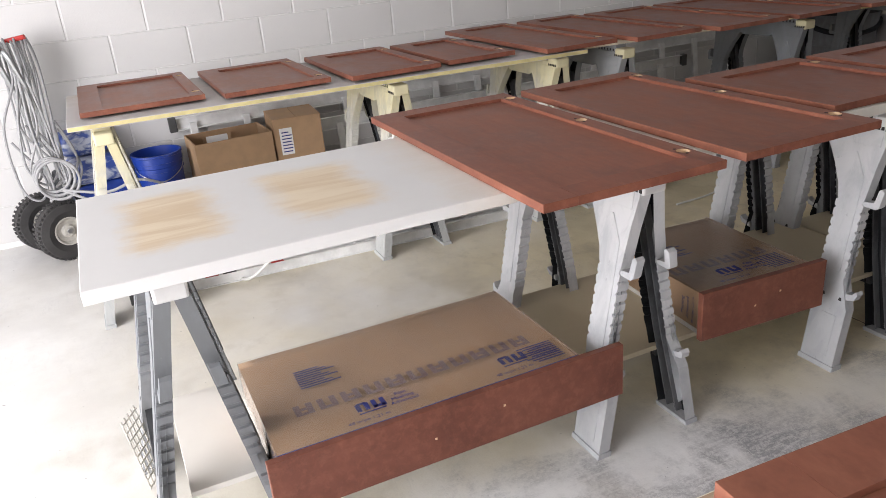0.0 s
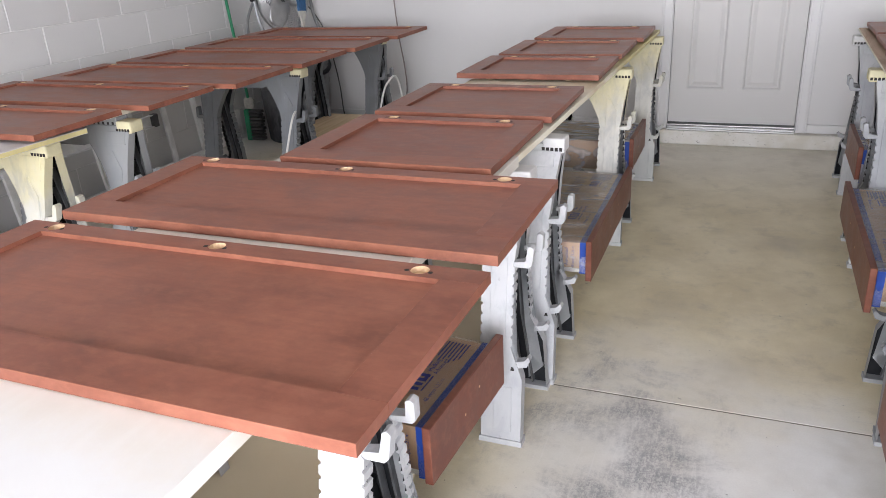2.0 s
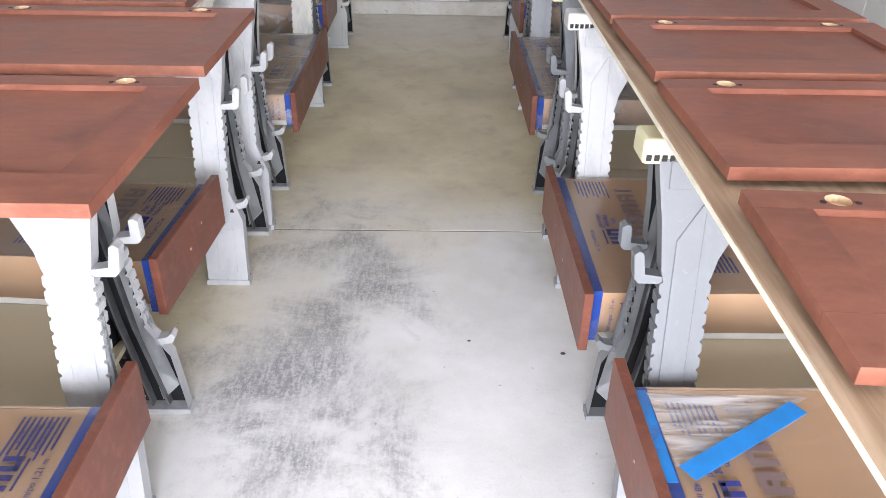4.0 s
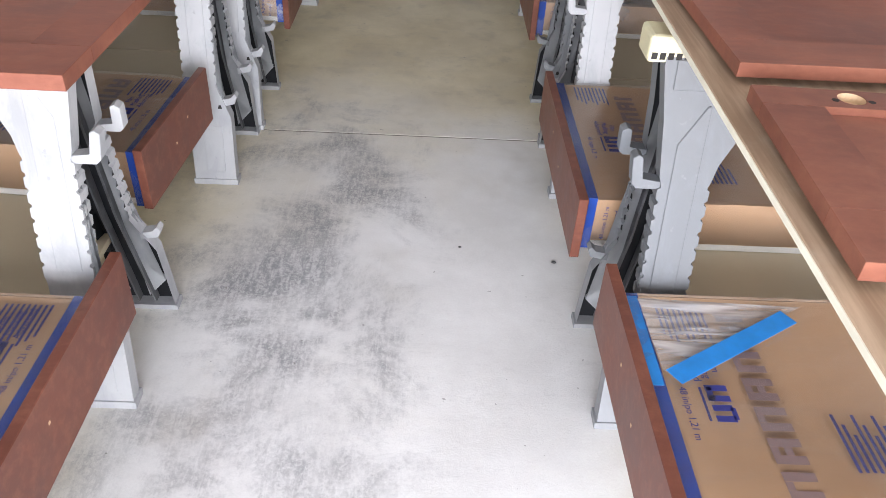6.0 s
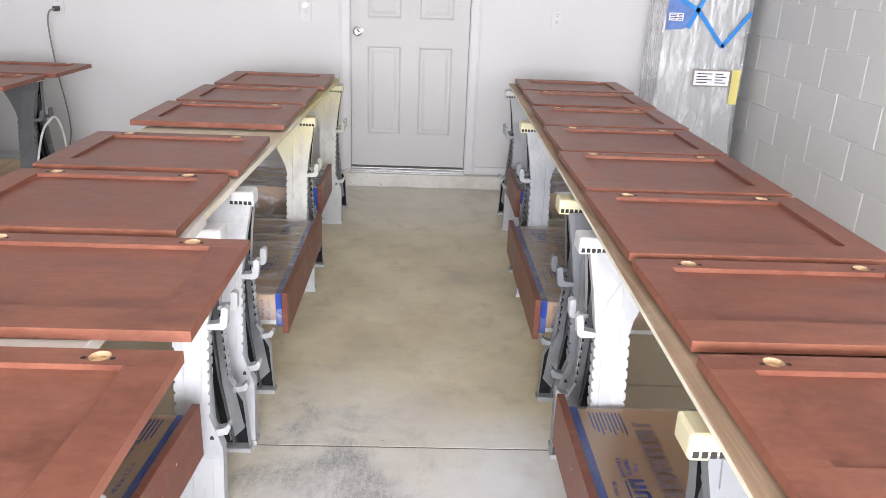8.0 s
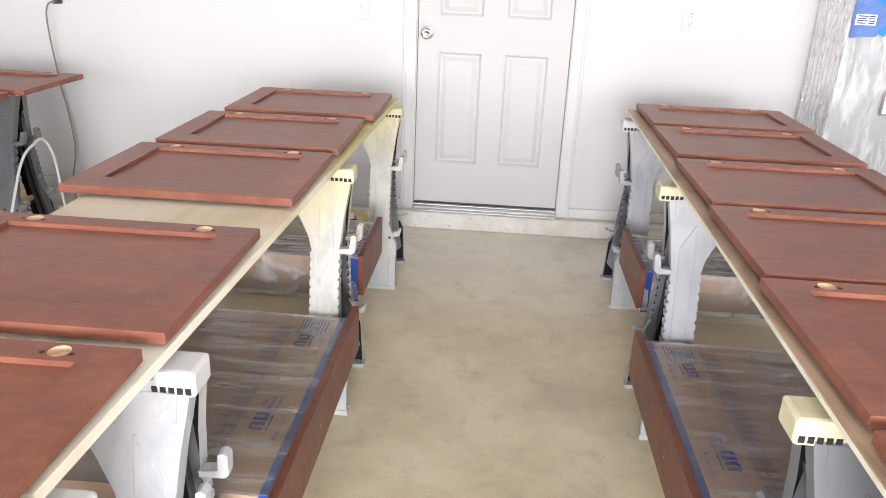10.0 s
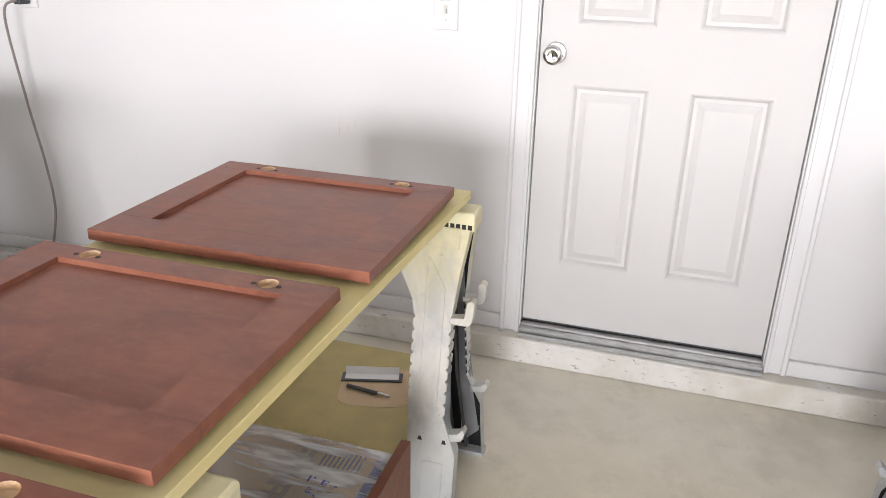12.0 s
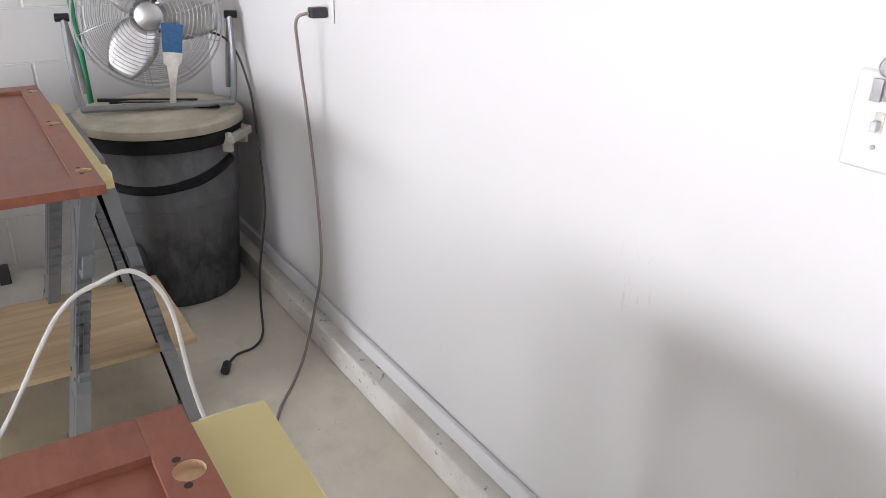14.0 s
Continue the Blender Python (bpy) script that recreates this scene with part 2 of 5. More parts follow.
def make_slab():
    """White-sprayed slab with two bare patches where work had lain."""
    m = Mat("sprayed_slab", 0.5)
    x, y = m.axis(m.pos, 0), m.axis(m.pos, 1)
    wob = m.math("MULTIPLY", m.math("SUBTRACT", m.noise(m.pos, 9, 5, 0.7), 0.5), 0.11)

    def patch(cx, cy, hx, hy, soft):
        a = m.math("ADD", m.math("ABSOLUTE", m.math("SUBTRACT", x, cx)), wob)
        b = m.math("ADD", m.math("ABSOLUTE", m.math("SUBTRACT", y, cy)), wob)
        return m.math("MULTIPLY", m.ramp(a, hx - soft, hx + soft * 0.4, 1, 0), m.ramp(b, hy - soft, hy + soft * 0.4, 1, 0))

    k = m.math("MAXIMUM", patch(-0.40, -5.395, 0.215, 0.120, 0.06), patch(-0.385, -5.035, 0.215, 0.130, 0.07))
    end = m.ramp(m.math("ADD", y, m.math("MULTIPLY", wob, 2.0)), -4.85, -4.60, 0, 0.62)
    g = m.noise(m.scaled(m.pos, (16, 1.8, 16)), 1.0, 5, 0.6, 1.2)
    wood = m.mix(m.ramp(g, 0.35, 0.66), (0.60, 0.43, 0.23), (0.72, 0.585, 0.39))
    f = m.noise(m.pos, 4, 4)
    white = m.mix(f, (0.63, 0.622, 0.61), (0.72, 0.712, 0.70))
    col = m.mix(m.math("MAXIMUM", m.math("MULTIPLY", k, 0.80), end), white, m.mix(m.math("MULTIPLY", end, 1.6), wood, (0.60, 0.545, 0.455)))
    m.color(col).bump(m.noise(m.pos, 200, 2), 0.1, 0.0008)
    return m.m


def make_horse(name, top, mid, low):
    """Moulded plastic with overspray: three tones by height, low, mid and top."""
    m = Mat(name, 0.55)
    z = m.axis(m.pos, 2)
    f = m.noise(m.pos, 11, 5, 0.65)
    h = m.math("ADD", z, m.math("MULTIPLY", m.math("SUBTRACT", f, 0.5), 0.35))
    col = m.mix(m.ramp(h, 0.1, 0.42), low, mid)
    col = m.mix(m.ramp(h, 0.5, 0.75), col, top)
    g = m.noise(m.pos, 150, 3)
    scuff = m.ramp(m.noise(m.pos, 34, 4, 0.7), 0.64, 0.72)
    col = m.mix(m.math("MULTIPLY", scuff, 0.4), col, (0.25, 0.25, 0.25))
    wash = m.ramp(m.noise(m.scaled(m.pos, (14, 14, 6)), 1.0, 5, 0.65, 0.5), 0.42, 0.66)
    col = m.mix(m.math("MULTIPLY", wash, 0.34), col, (0.20, 0.215, 0.235))
    m.color(col).bump(g, 0.2, 0.001)
    return m.m


def make_kraft():
    m = Mat("kraft_paper", 0.7)
    f, g = m.noise(m.scaled(m.pos, (60, 6, 60)), 1.0, 4), m.noise(m.pos, 7, 4)
    col = m.mix(g, (0.40, 0.255, 0.145), (0.50, 0.335, 0.20))
    col = m.mix(m.math("MULTIPLY", f, 0.25), col, (0.33, 0.20, 0.11))
    m.color(col).bump(g, 0.3, 0.004)
    return m.m


def make_film(name="masking_film", relief=0.5, veil=0.13, folds=(5, 34, 9)):
    """Thin crumpled masking film."""
    m = Mat(name, 0.18)
    out = m.nt.nodes["Material Output"]
    clear, gloss, mix = m.node("ShaderNodeBsdfTransparent"), m.node("ShaderNodeBsdfGlossy"), m.node("ShaderNodeMixShader")
    clear.inputs[0].default_value = (0.96, 0.95, 0.93, 1)
    gloss.inputs["Roughness"].default_value = 0.22
    lw = m.node("ShaderNodeFresnel")
    lw.inputs[0].default_value = 1.5
    bump = m.node("ShaderNodeBump")
    w = m.noise(m.scaled(m.pos, folds), 1.0, 3, 0.5, 0.5)
    bump.inputs["Strength"].default_value, bump.inputs["Distance"].default_value = relief, 0.012
    m.link(w, bump.inputs["Height"])
    m.link(bump.outputs[0], gloss.inputs["Normal"])
    m.link(bump.outputs[0], lw.inputs["Normal"])
    m.link(m.math("ADD", m.math("MULTIPLY", lw.outputs[0], 1.15), 0.03), mix.inputs[0])
    m.link(clear.outputs[0], mix.inputs[1])
    m.link(gloss.outputs[0], mix.inputs[2])
    # milky film; whiter streaks paint in the glints along its folds
    haze, both = m.node("ShaderNodeBsdfDiffuse"), m.node("ShaderNodeMixShader")
    haze.inputs[0].default_value = (0.75, 0.75, 0.76, 1)
    m.link(bump.outputs[0], haze.inputs["Normal"])
    m.link(m.ramp(w, 0.42, 0.76, veil * 0.3, veil), both.inputs[0])
    m.link(mix.outputs[0], both.inputs[1])
    m.link(haze.outputs[0], both.inputs[2])
    m.link(both.outputs[0], out.inputs["Surface"])
    return m.m


M_FLOOR, M_WALL, M_BLOCK = make_concrete(), make_wall("wall_paint", (0.62, 0.612, 0.605)), make_block()
M_TRIM = make_wall("trim_paint", (0.64, 0.635, 0.63))
M_KERB = make_kerb()
M_CEIL = plain("unseen_ceiling", (0.45, 0.45, 0.445), 0.8, vary=0.05)
M_DOOR = make_wall("door_paint", (0.555, 0.545, 0.53))
M_SEAL = plain("joint_filler", (0.19, 0.17, 0.14), 0.8, vary=0.3, scale=30)
M_LADDER = plain("ladder_aluminium", (0.80, 0.80, 0.79), 0.45, 0.15, vary=0.15)
M_MORTAR = plain("block_joint", (0.80, 0.79, 0.78), 0.7, vary=0.08)
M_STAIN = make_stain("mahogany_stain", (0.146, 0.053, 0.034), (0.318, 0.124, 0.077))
# same stain, darkened to paint in the shade on the drawer fronts
M_STAIN_SHADED = make_stain("shaded_mahogany_stain", (0.098, 0.037, 0.025), (0.205, 0.079, 0.051))
M_BARE = plain("bare_maple", (0.62, 0.44, 0.27), 0.6, vary=0.15, scale=40)
# near-black solids stand for the shade inside holes and slots
M_HOLE_SHADE = plain("hole_shade", (0.015, 0.012, 0.01), 0.7)
M_SLAB = make_slab()
M_PBOARD = make_far_board()
M_RBOARD = make_board("bench_board_wood", (0.27, 0.175, 0.105), (0.52, 0.375, 0.25), (0.60, 0.51, 0.39), 0.40)
M_WBOARD = make_board("bench_board_dusty", (0.47, 0.43, 0.36), (0.60, 0.57, 0.52), (0.52, 0.50, 0.49), 0.62)
M_EDGE_PALE = plain("pale_edge", (0.76, 0.72, 0.58), 0.6, vary=0.15)
M_EDGE = plain("yellow_edge", (0.54, 0.47, 0.22), 0.6, vary=0.2)
M_SHELF = make_board("shelf_ply", (0.50, 0.42, 0.28), (0.58, 0.50, 0.36), (0.56, 0.49, 0.35), 0.7)
M_SHELF_RAW = make_board("shelf_ply_raw", (0.55, 0.40, 0.23), (0.68, 0.53, 0.34), (0.64, 0.52, 0.34), 0.2)
M_SHELF_PALE = make_board("shelf_ply_pale", (0.66, 0.61, 0.52), (0.74, 0.70, 0.62), (0.76, 0.73, 0.67), 0.7)
M_OLIVE = plain("olive_sprayed_board", (0.45, 0.37, 0.16), 0.7, vary=0.12)
M_TAN = plain("tan_card", (0.56, 0.42, 0.26), 0.75, vary=0.1)
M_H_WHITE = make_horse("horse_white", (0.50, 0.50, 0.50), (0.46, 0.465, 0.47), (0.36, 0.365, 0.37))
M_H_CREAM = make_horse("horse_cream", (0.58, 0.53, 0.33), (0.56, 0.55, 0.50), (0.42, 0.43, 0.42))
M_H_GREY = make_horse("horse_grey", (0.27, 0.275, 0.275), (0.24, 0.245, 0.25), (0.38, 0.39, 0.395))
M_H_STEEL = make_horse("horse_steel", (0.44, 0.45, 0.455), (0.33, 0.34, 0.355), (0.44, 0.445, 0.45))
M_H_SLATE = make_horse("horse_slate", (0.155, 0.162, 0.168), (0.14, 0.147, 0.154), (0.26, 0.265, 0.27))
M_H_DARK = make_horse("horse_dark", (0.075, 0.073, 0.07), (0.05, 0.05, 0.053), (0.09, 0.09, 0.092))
M_CREAM = plain("cream_cap", (0.64, 0.59, 0.38), 0.55, vary=0.15)
M_WHITE = plain("white_cap", (0.60, 0.595, 0.585), 0.5, vary=0.1)
M_BLACK = plain("black_plastic", (0.014, 0.015, 0.017), 0.6, vary=0.5, scale=25, spec=0.25)
M_CARBON = plain("grey_black_plastic", (0.040, 0.042, 0.047), 0.5, vary=0.4, scale=18)
M_KRAFT, M_FILM, M_FILM_CALM, M_FLAP = make_kraft(), make_film("masking_film", 0.6, 0.38, (5, 22, 9)), make_film("smooth_masking_film", 0.25, 0.06), make_film("loose_flap_film", 0.9, 0.8)
M_FILM_CRISP = make_film("crumpled_masking_film", 1.0, 0.7, (7, 38, 9))
M_WRAP = make_film("appliance_wrap", 0.8, 0.75, (26, 26, 5))
M_PATCH = plain("blue_printed_film", (0.10, 0.19, 0.46), 0.35, vary=0.3, scale=22)
M_INK = plain("blue_ink", (0.030, 0.035, 0.20), 0.6, vary=0.2)
M_FAINT = plain("faint_ink", (0.24, 0.165, 0.165), 0.65, vary=0.15)
M_TAPE = plain("blue_tape", (0.010, 0.055, 0.32), 0.55, vary=0.2, scale=30)
M_TAPE_L = plain("light_blue_tape", (0.02, 0.22, 0.62), 0.55, vary=0.15, scale=30)
M_MELA = plain("white_melamine", (0.74, 0.73, 0.70), 0.4, vary=0.06)
M_MAPLE = plain("maple_side", (0.66, 0.54, 0.36), 0.5, vary=0.12)
M_CHROME = plain("satin_nickel", (0.62, 0.61, 0.60), 0.18, 1.0, vary=0.06)
M_ALU = plain("aluminium", (0.56, 0.56, 0.555), 0.42, 1.0, vary=0.2)
M_STEEL = plain("steel_wire", (0.50, 0.51, 0.52), 0.35, 1.0, vary=0.15)
M_TUBE = plain("grey_tube", (0.27, 0.275, 0.28), 0.4, 0.4, vary=0.15)
M_CARD = plain("cardboard", (0.42, 0.27, 0.155), 0.75, vary=0.12, bump=0.2)
M_PAPER = plain("paper_white", (0.80, 0.80, 0.80), 0.7, vary=0.05)
M_BLUE = plain("blue_bucket", (0.012, 0.045, 0.30), 0.4, vary=0.15)
M_RUBBER = plain("rubber", (0.045, 0.043, 0.042), 0.75, vary=0.3, bump=0.4)
M_HOSE = plain("grey_hose", (0.33, 0.33, 0.335), 0.45, vary=0.2, scale=50)
M_CORD = plain("brown_grey_cord", (0.23, 0.19, 0.175), 0.5, vary=0.15)
M_CORD_W = plain("white_cable", (0.70, 0.69, 0.66), 0.5, vary=0.1)
M_LIDTAN = plain("dusty_lid", (0.50, 0.46, 0.36), 0.7, vary=0.25, scale=10)
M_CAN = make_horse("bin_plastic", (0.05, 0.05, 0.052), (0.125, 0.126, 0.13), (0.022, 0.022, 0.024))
M_PACK = make_pack()
M_GREEN = plain("green_plastic", (0.02, 0.22, 0.10), 0.5)
M_RED = plain("red_plastic", (0.45, 0.03, 0.025), 0.5)
M_YELLOW = plain("yellow_label", (0.70, 0.60, 0.20), 0.6, vary=0.08)
M_BRISTLE = plain("blue_bristle", (0.03, 0.10, 0.22), 0.8, vary=0.3, scale=80)
M_DIRTYW = plain("dirty_white", (0.52, 0.50, 0.45), 0.6, vary=0.25, scale=30)
M_APPL = plain("stainless_front", (0.36, 0.37, 0.365), 0.45, 0.3, vary=0.1)
M_OUTSIDE = plain("driveway", (0.48, 0.46, 0.43), 0.8, vary=0.15, scale=2)
CRUMBS = ((0.912, -3.884, 0.0055, "small dark chip lying on the concrete floor"), (0.655, -3.829, 0.0035, "tiny dark crumb lying on the concrete floor"))
M_WIRE = plain("dark_vinyl", (0.06, 0.06, 0.06), 0.5)


# ---- mesh helpers ----
def mesh(name, bm, mats, smooth=False):
    bmesh.ops.recalc_face_normals(bm, faces=bm.faces)
    me = bpy.data.meshes.new(name)
    bm.to_mesh(me)
    bm.free()
    for m in mats if isinstance(mats, (list, tuple)) else [mats]:
        me.materials.append(m)
    if smooth:
        me.polygons.foreach_set("use_smooth", [True] * len(me.polygons))
        me.set_sharp_from_angle(angle=radians(38))
    return me


def part(name, bm, mats, parent=None, label="", smooth=False):
    ob = new(name, mesh(name, bm, mats, smooth))
    if parent is not None:
        ob.parent = parent
    if label:
        tagged(ob, label)
    return ob


def thing(name, m, label, category, group="", kind=""):
    e = new(name)
    e.empty_display_size = 0.1
    e.matrix_world = m
    return tagged(e, label, category, group, kind)


def box(bm, x0, x1, y0, y1, z0, z1, bevel=0.0, m=None, mi=0):
    r = bmesh.ops.create_cube(bm, size=1.0)
    vs = r["verts"]
    for v in vs:
        v.co = Vector(((x0 + x1) / 2 + v.co.x * (x1 - x0), (y0 + y1) / 2 + v.co.y * (y1 - y0), (z0 + z1) / 2 + v.co.z * (z1 - z0)))
    fs = {f for v in vs for f in v.link_faces}
    for f in fs:
        f.material_index = mi
    if bevel:
        es = {e for v in vs for e in v.link_edges}
        g = bmesh.ops.bevel(bm, geom=list(es), offset=bevel, segments=1 if bevel < 0.004 else 2, affect="EDGES", profile=0.5)
        vs = list({v for f in g["faces"] for v in f.verts} | {v for v in vs if v.is_valid})
        for f in g["faces"]:
            f.material_index = mi
    if m is not None:
        bmesh.ops.transform(bm, matrix=m, verts=vs)
    return bm


def boxed(*a, **k):
    return box(bmesh.new(), *a, **k)


def rod(bm, a, b, r, seg=10, r2=None, mi=0):
    a, b = Vector(a), Vector(b)
    d = b - a
    g = bmesh.ops.create_cone(bm, cap_ends=True, segments=seg, radius1=r, radius2=r if r2 is None else r2, depth=d.length)
    q = Vector((0, 0, 1)).rotation_difference(d)
    bmesh.ops.transform(bm, matrix=Matrix.Translation((a + b) / 2) @ q.to_matrix().to_4x4(), verts=g["verts"])
    for f in {f for v in g["verts"] for f in v.link_faces}:
        f.material_index = mi
    return bm


def lathe(bm, prof, seg=32, m=None, mi=0):
    """Turns a profile of (radius, height) about z."""
    rings = []
    for r, z in prof:
        if r < 1e-5:
            rings.append([bm.verts.new((0, 0, z))])
        else:
            rings.append([bm.verts.new((r * math.cos(2 * math.pi * i / seg), r * math.sin(2 * math.pi * i / seg), z)) for i in range(seg)])
    for a, b in zip(rings, rings[1:]):
        for i in range(seg):
            j = (i + 1) % seg
            q = [a[i % len(a)], a[j % len(a)], b[j % len(b)], b[i % len(b)]]
            q = list(dict.fromkeys(q))
            if len(q) > 2:
                bm.faces.new(q).material_index = mi
    if m is not None:
        bmesh.ops.transform(bm, matrix=m, verts=[v for ring in rings for v in ring])
    return bm


def prism(bm, pts, d0, d1, place, mi=0):
    """Extrudes an outline of (u, v) from depth d0 to d1; place maps (u, v, w) to xyz."""
    a = [bm.verts.new(place(u, v, d0)) for u, v in pts]
    b = [bm.verts.new(place(u, v, d1)) for u, v in pts]
    fs = [bm.faces.new(a), bm.faces.new(list(reversed(b)))]
    for i in range(len(pts)):
        j = (i + 1) % len(pts)
        fs.append(bm.faces.new([a[j], a[i], b[i], b[j]]))
    for f in fs:
        f.material_index = mi
    return fs


def smooth_path(pts, steps=8):
    out = []
    p = [Vector(q) for q in pts]
    for i in range(len(p) - 1):
        a, b, c, d = p[max(i - 1, 0)], p[i], p[i + 1], p[min(i + 2, len(p) - 1)]
        for k in range(steps):
            t = k / steps
            out.append(0.5 * ((2 * b) + (c - a) * t + (2 * a - 5 * b + 4 * c - d) * t * t + (3 * b - a - 3 * c + d) * t ** 3))
    out.append(p[-1])
    return out


def tube(bm, pts, r, seg=8, steps=8, mi=0, closed=False):
    path = smooth_path(pts, steps)
    rings, side = [], None
    for i, c in enumerate(path):
        t = (path[min(i + 1, len(path) - 1)] - path[max(i - 1, 0)]).normalized()
        if side is None:
            side = t.orthogonal().normalized()
        side = (side - t * side.dot(t)).normalized()
        up = t.cross(side)
        rings.append([bm.verts.new(c + r * (math.cos(2 * math.pi * k / seg) * side + math.sin(2 * math.pi * k / seg) * up)) for k in range(seg)])
    for a, b in zip(rings, rings[1:]):
        for k in range(seg):
            bm.faces.new([a[k], a[(k + 1) % seg], b[(k + 1) % seg], b[k]]).material_index = mi
    bm.faces.new(rings[0])
    bm.faces.new(list(reversed(rings[-1])))
    return bm


def ring(bm, centre, radius, r, axis=(0, 0, 1), seg=32, tube_seg=6):
    q = Vector((0, 0, 1)).rotation_difference(Vector(axis)).to_matrix()
    c = Vector(centre)
    rings = []
    for i in range(seg):
        a = 2 * math.pi * i / seg
        d = Vector((math.cos(a), math.sin(a), 0))
        rings.append([bm.verts.new(c + q @ (d * (radius + r * math.cos(2 * math.pi * k / tube_seg)) + Vector((0, 0, r * math.sin(2 * math.pi * k / tube_seg))))) for k in range(tube_seg)])
    for i in range(seg):
        a, b = rings[i], rings[(i + 1) % seg]
        for k in range(tube_seg):
            bm.faces.new([a[k], a[(k + 1) % tube_seg], b[(k + 1) % tube_seg], b[k]])
    return bm


def words(text, size, mat, m, parent, label=""):
    """Lettering as a thin mesh; m lays its xy plane on the surface."""
    cu = bpy.data.curves.new("lettering", "FONT")
    cu.body, cu.size, cu.extrude, cu.align_x, cu.align_y = text, size, 0.0002, "CENTER", "CENTER"
    tmp = bpy.data.objects.new("lettering", cu)
    me = bpy.data.meshes.new_from_object(tmp)
    bpy.data.objects.remove(tmp)
    me.materials.clear()
    me.materials.append(mat)
    me.transform(m)
    ob = new("lettering", me)
    ob.parent = parent
    return tagged(ob, label) if label else ob


# ---- the room ----
XL, XR, YS, ZC = -3.15, 2.60, -8.20, 2.70
JOINT = -3.195
DX0, DX1, DZ0, DZ1 = 0.0, 0.81, 0.118, 2.15

bm = bmesh.new()
box(bm, XL - 0.2, XR + 0.2, JOINT + 0.0042, 0.2, -0.12, 0.0)
box(bm, XL - 0.2, XR + 0.2, YS - 0.2, JOINT - 0.0042, -0.12, 0.0)
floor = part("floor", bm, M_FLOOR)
tagged(floor, "stained concrete garage floor with tan overspray and a saw-cut joint", "floor", kind="structure")
part("joint_filler", boxed(XL - 0.2, XR + 0.2, JOINT - 0.0041, JOINT + 0.0041, -0.03, -0.0015), M_SEAL, floor, "grey joint filler")
bm = boxed(-60, 60, -80, YS - 0.21, -0.2, -0.03)
tagged(part("ground", bm, M_OUTSIDE), "pale concrete driveway outside the open vehicle door", "ground", kind="structure")

# the wall with the house door
bm = bmesh.new()
box(bm, XL - 0.2, DX0 - 0.02, 0.0, 0.14, 0.0, ZC)
box(bm, DX1 + 0.02, XR + 0.2, 0.0, 0.14, 0.0, ZC)
box(bm, DX0 - 0.02, DX1 + 0.02, 0.0, 0.14, DZ1 + 0.02, ZC)
box(bm, DX0 - 0.02, DX1 + 0.02, 0.0, 0.14, 0.0, DZ0 - 0.02)
box(bm, DX0 - 0.02, DX1 + 0.02, 0.10, 0.14, DZ0 - 0.02, DZ1 + 0.02)
tagged(part("wall_north", bm, M_WALL), "white painted garage wall with scuffs around the house door", "wall", kind="structure")

# stem wall ledge along its foot
bm = boxed(XL, XR, -0.068, -0.001, 0.0, 0.095, 0.008)
tagged(part("kerb", bm, M_KERB), "rough white painted concrete ledge along the wall foot", "kerb", kind="structure")
for i, (a, b) in enumerate(((XL, -0.066), (0.876, XR))):
    bm = bmesh.new()
    box(bm, a, b, -0.018, -0.001, 0.0965, 0.152, 0.003)
    tagged(part("baseboard", bm, M_TRIM), "plain white painted baseboard above the ledge", "baseboard", kind="structure")

# casing and jamb
bm = bmesh.new()
for a, b in ((-0.066, 0.0), (0.81, 0.876)):
    box(bm, a, b, -0.016, -0.001, 0.0965, DZ1 + 0.06, 0.003)
    inner = b if a < 0 else a
    s = 1 if a < 0 else -1
    box(bm, min(inner - s * 0.012, inner), max(inner - s * 0.012, inner), -0.021, -0.0165, 0.0965, DZ1, 0.0015)
    outer = a if a < 0 else b
    box(bm, min(outer, outer + s * 0.016), max(outer, outer + s * 0.016), -0.025, -0.0165, 0.0965, DZ1 + 0.06, 0.003)
box(bm, 0.0, 0.81, -0.016, -0.001, DZ1, DZ1 + 0.06, 0.003)
for a, b in ((-0.019, 0.004), (0.806, 0.829)):
    box(bm, a, b, 0.0, 0.098, DZ0 - 0.015, DZ1 + 0.015)
box(bm, 0.004, 0.806, 0.0, 0.098, DZ1 - 0.004, DZ1 + 0.015)
tagged(part("door_casing", bm, M_TRIM), "white moulded door casing and jamb", "trim", kind="structure")


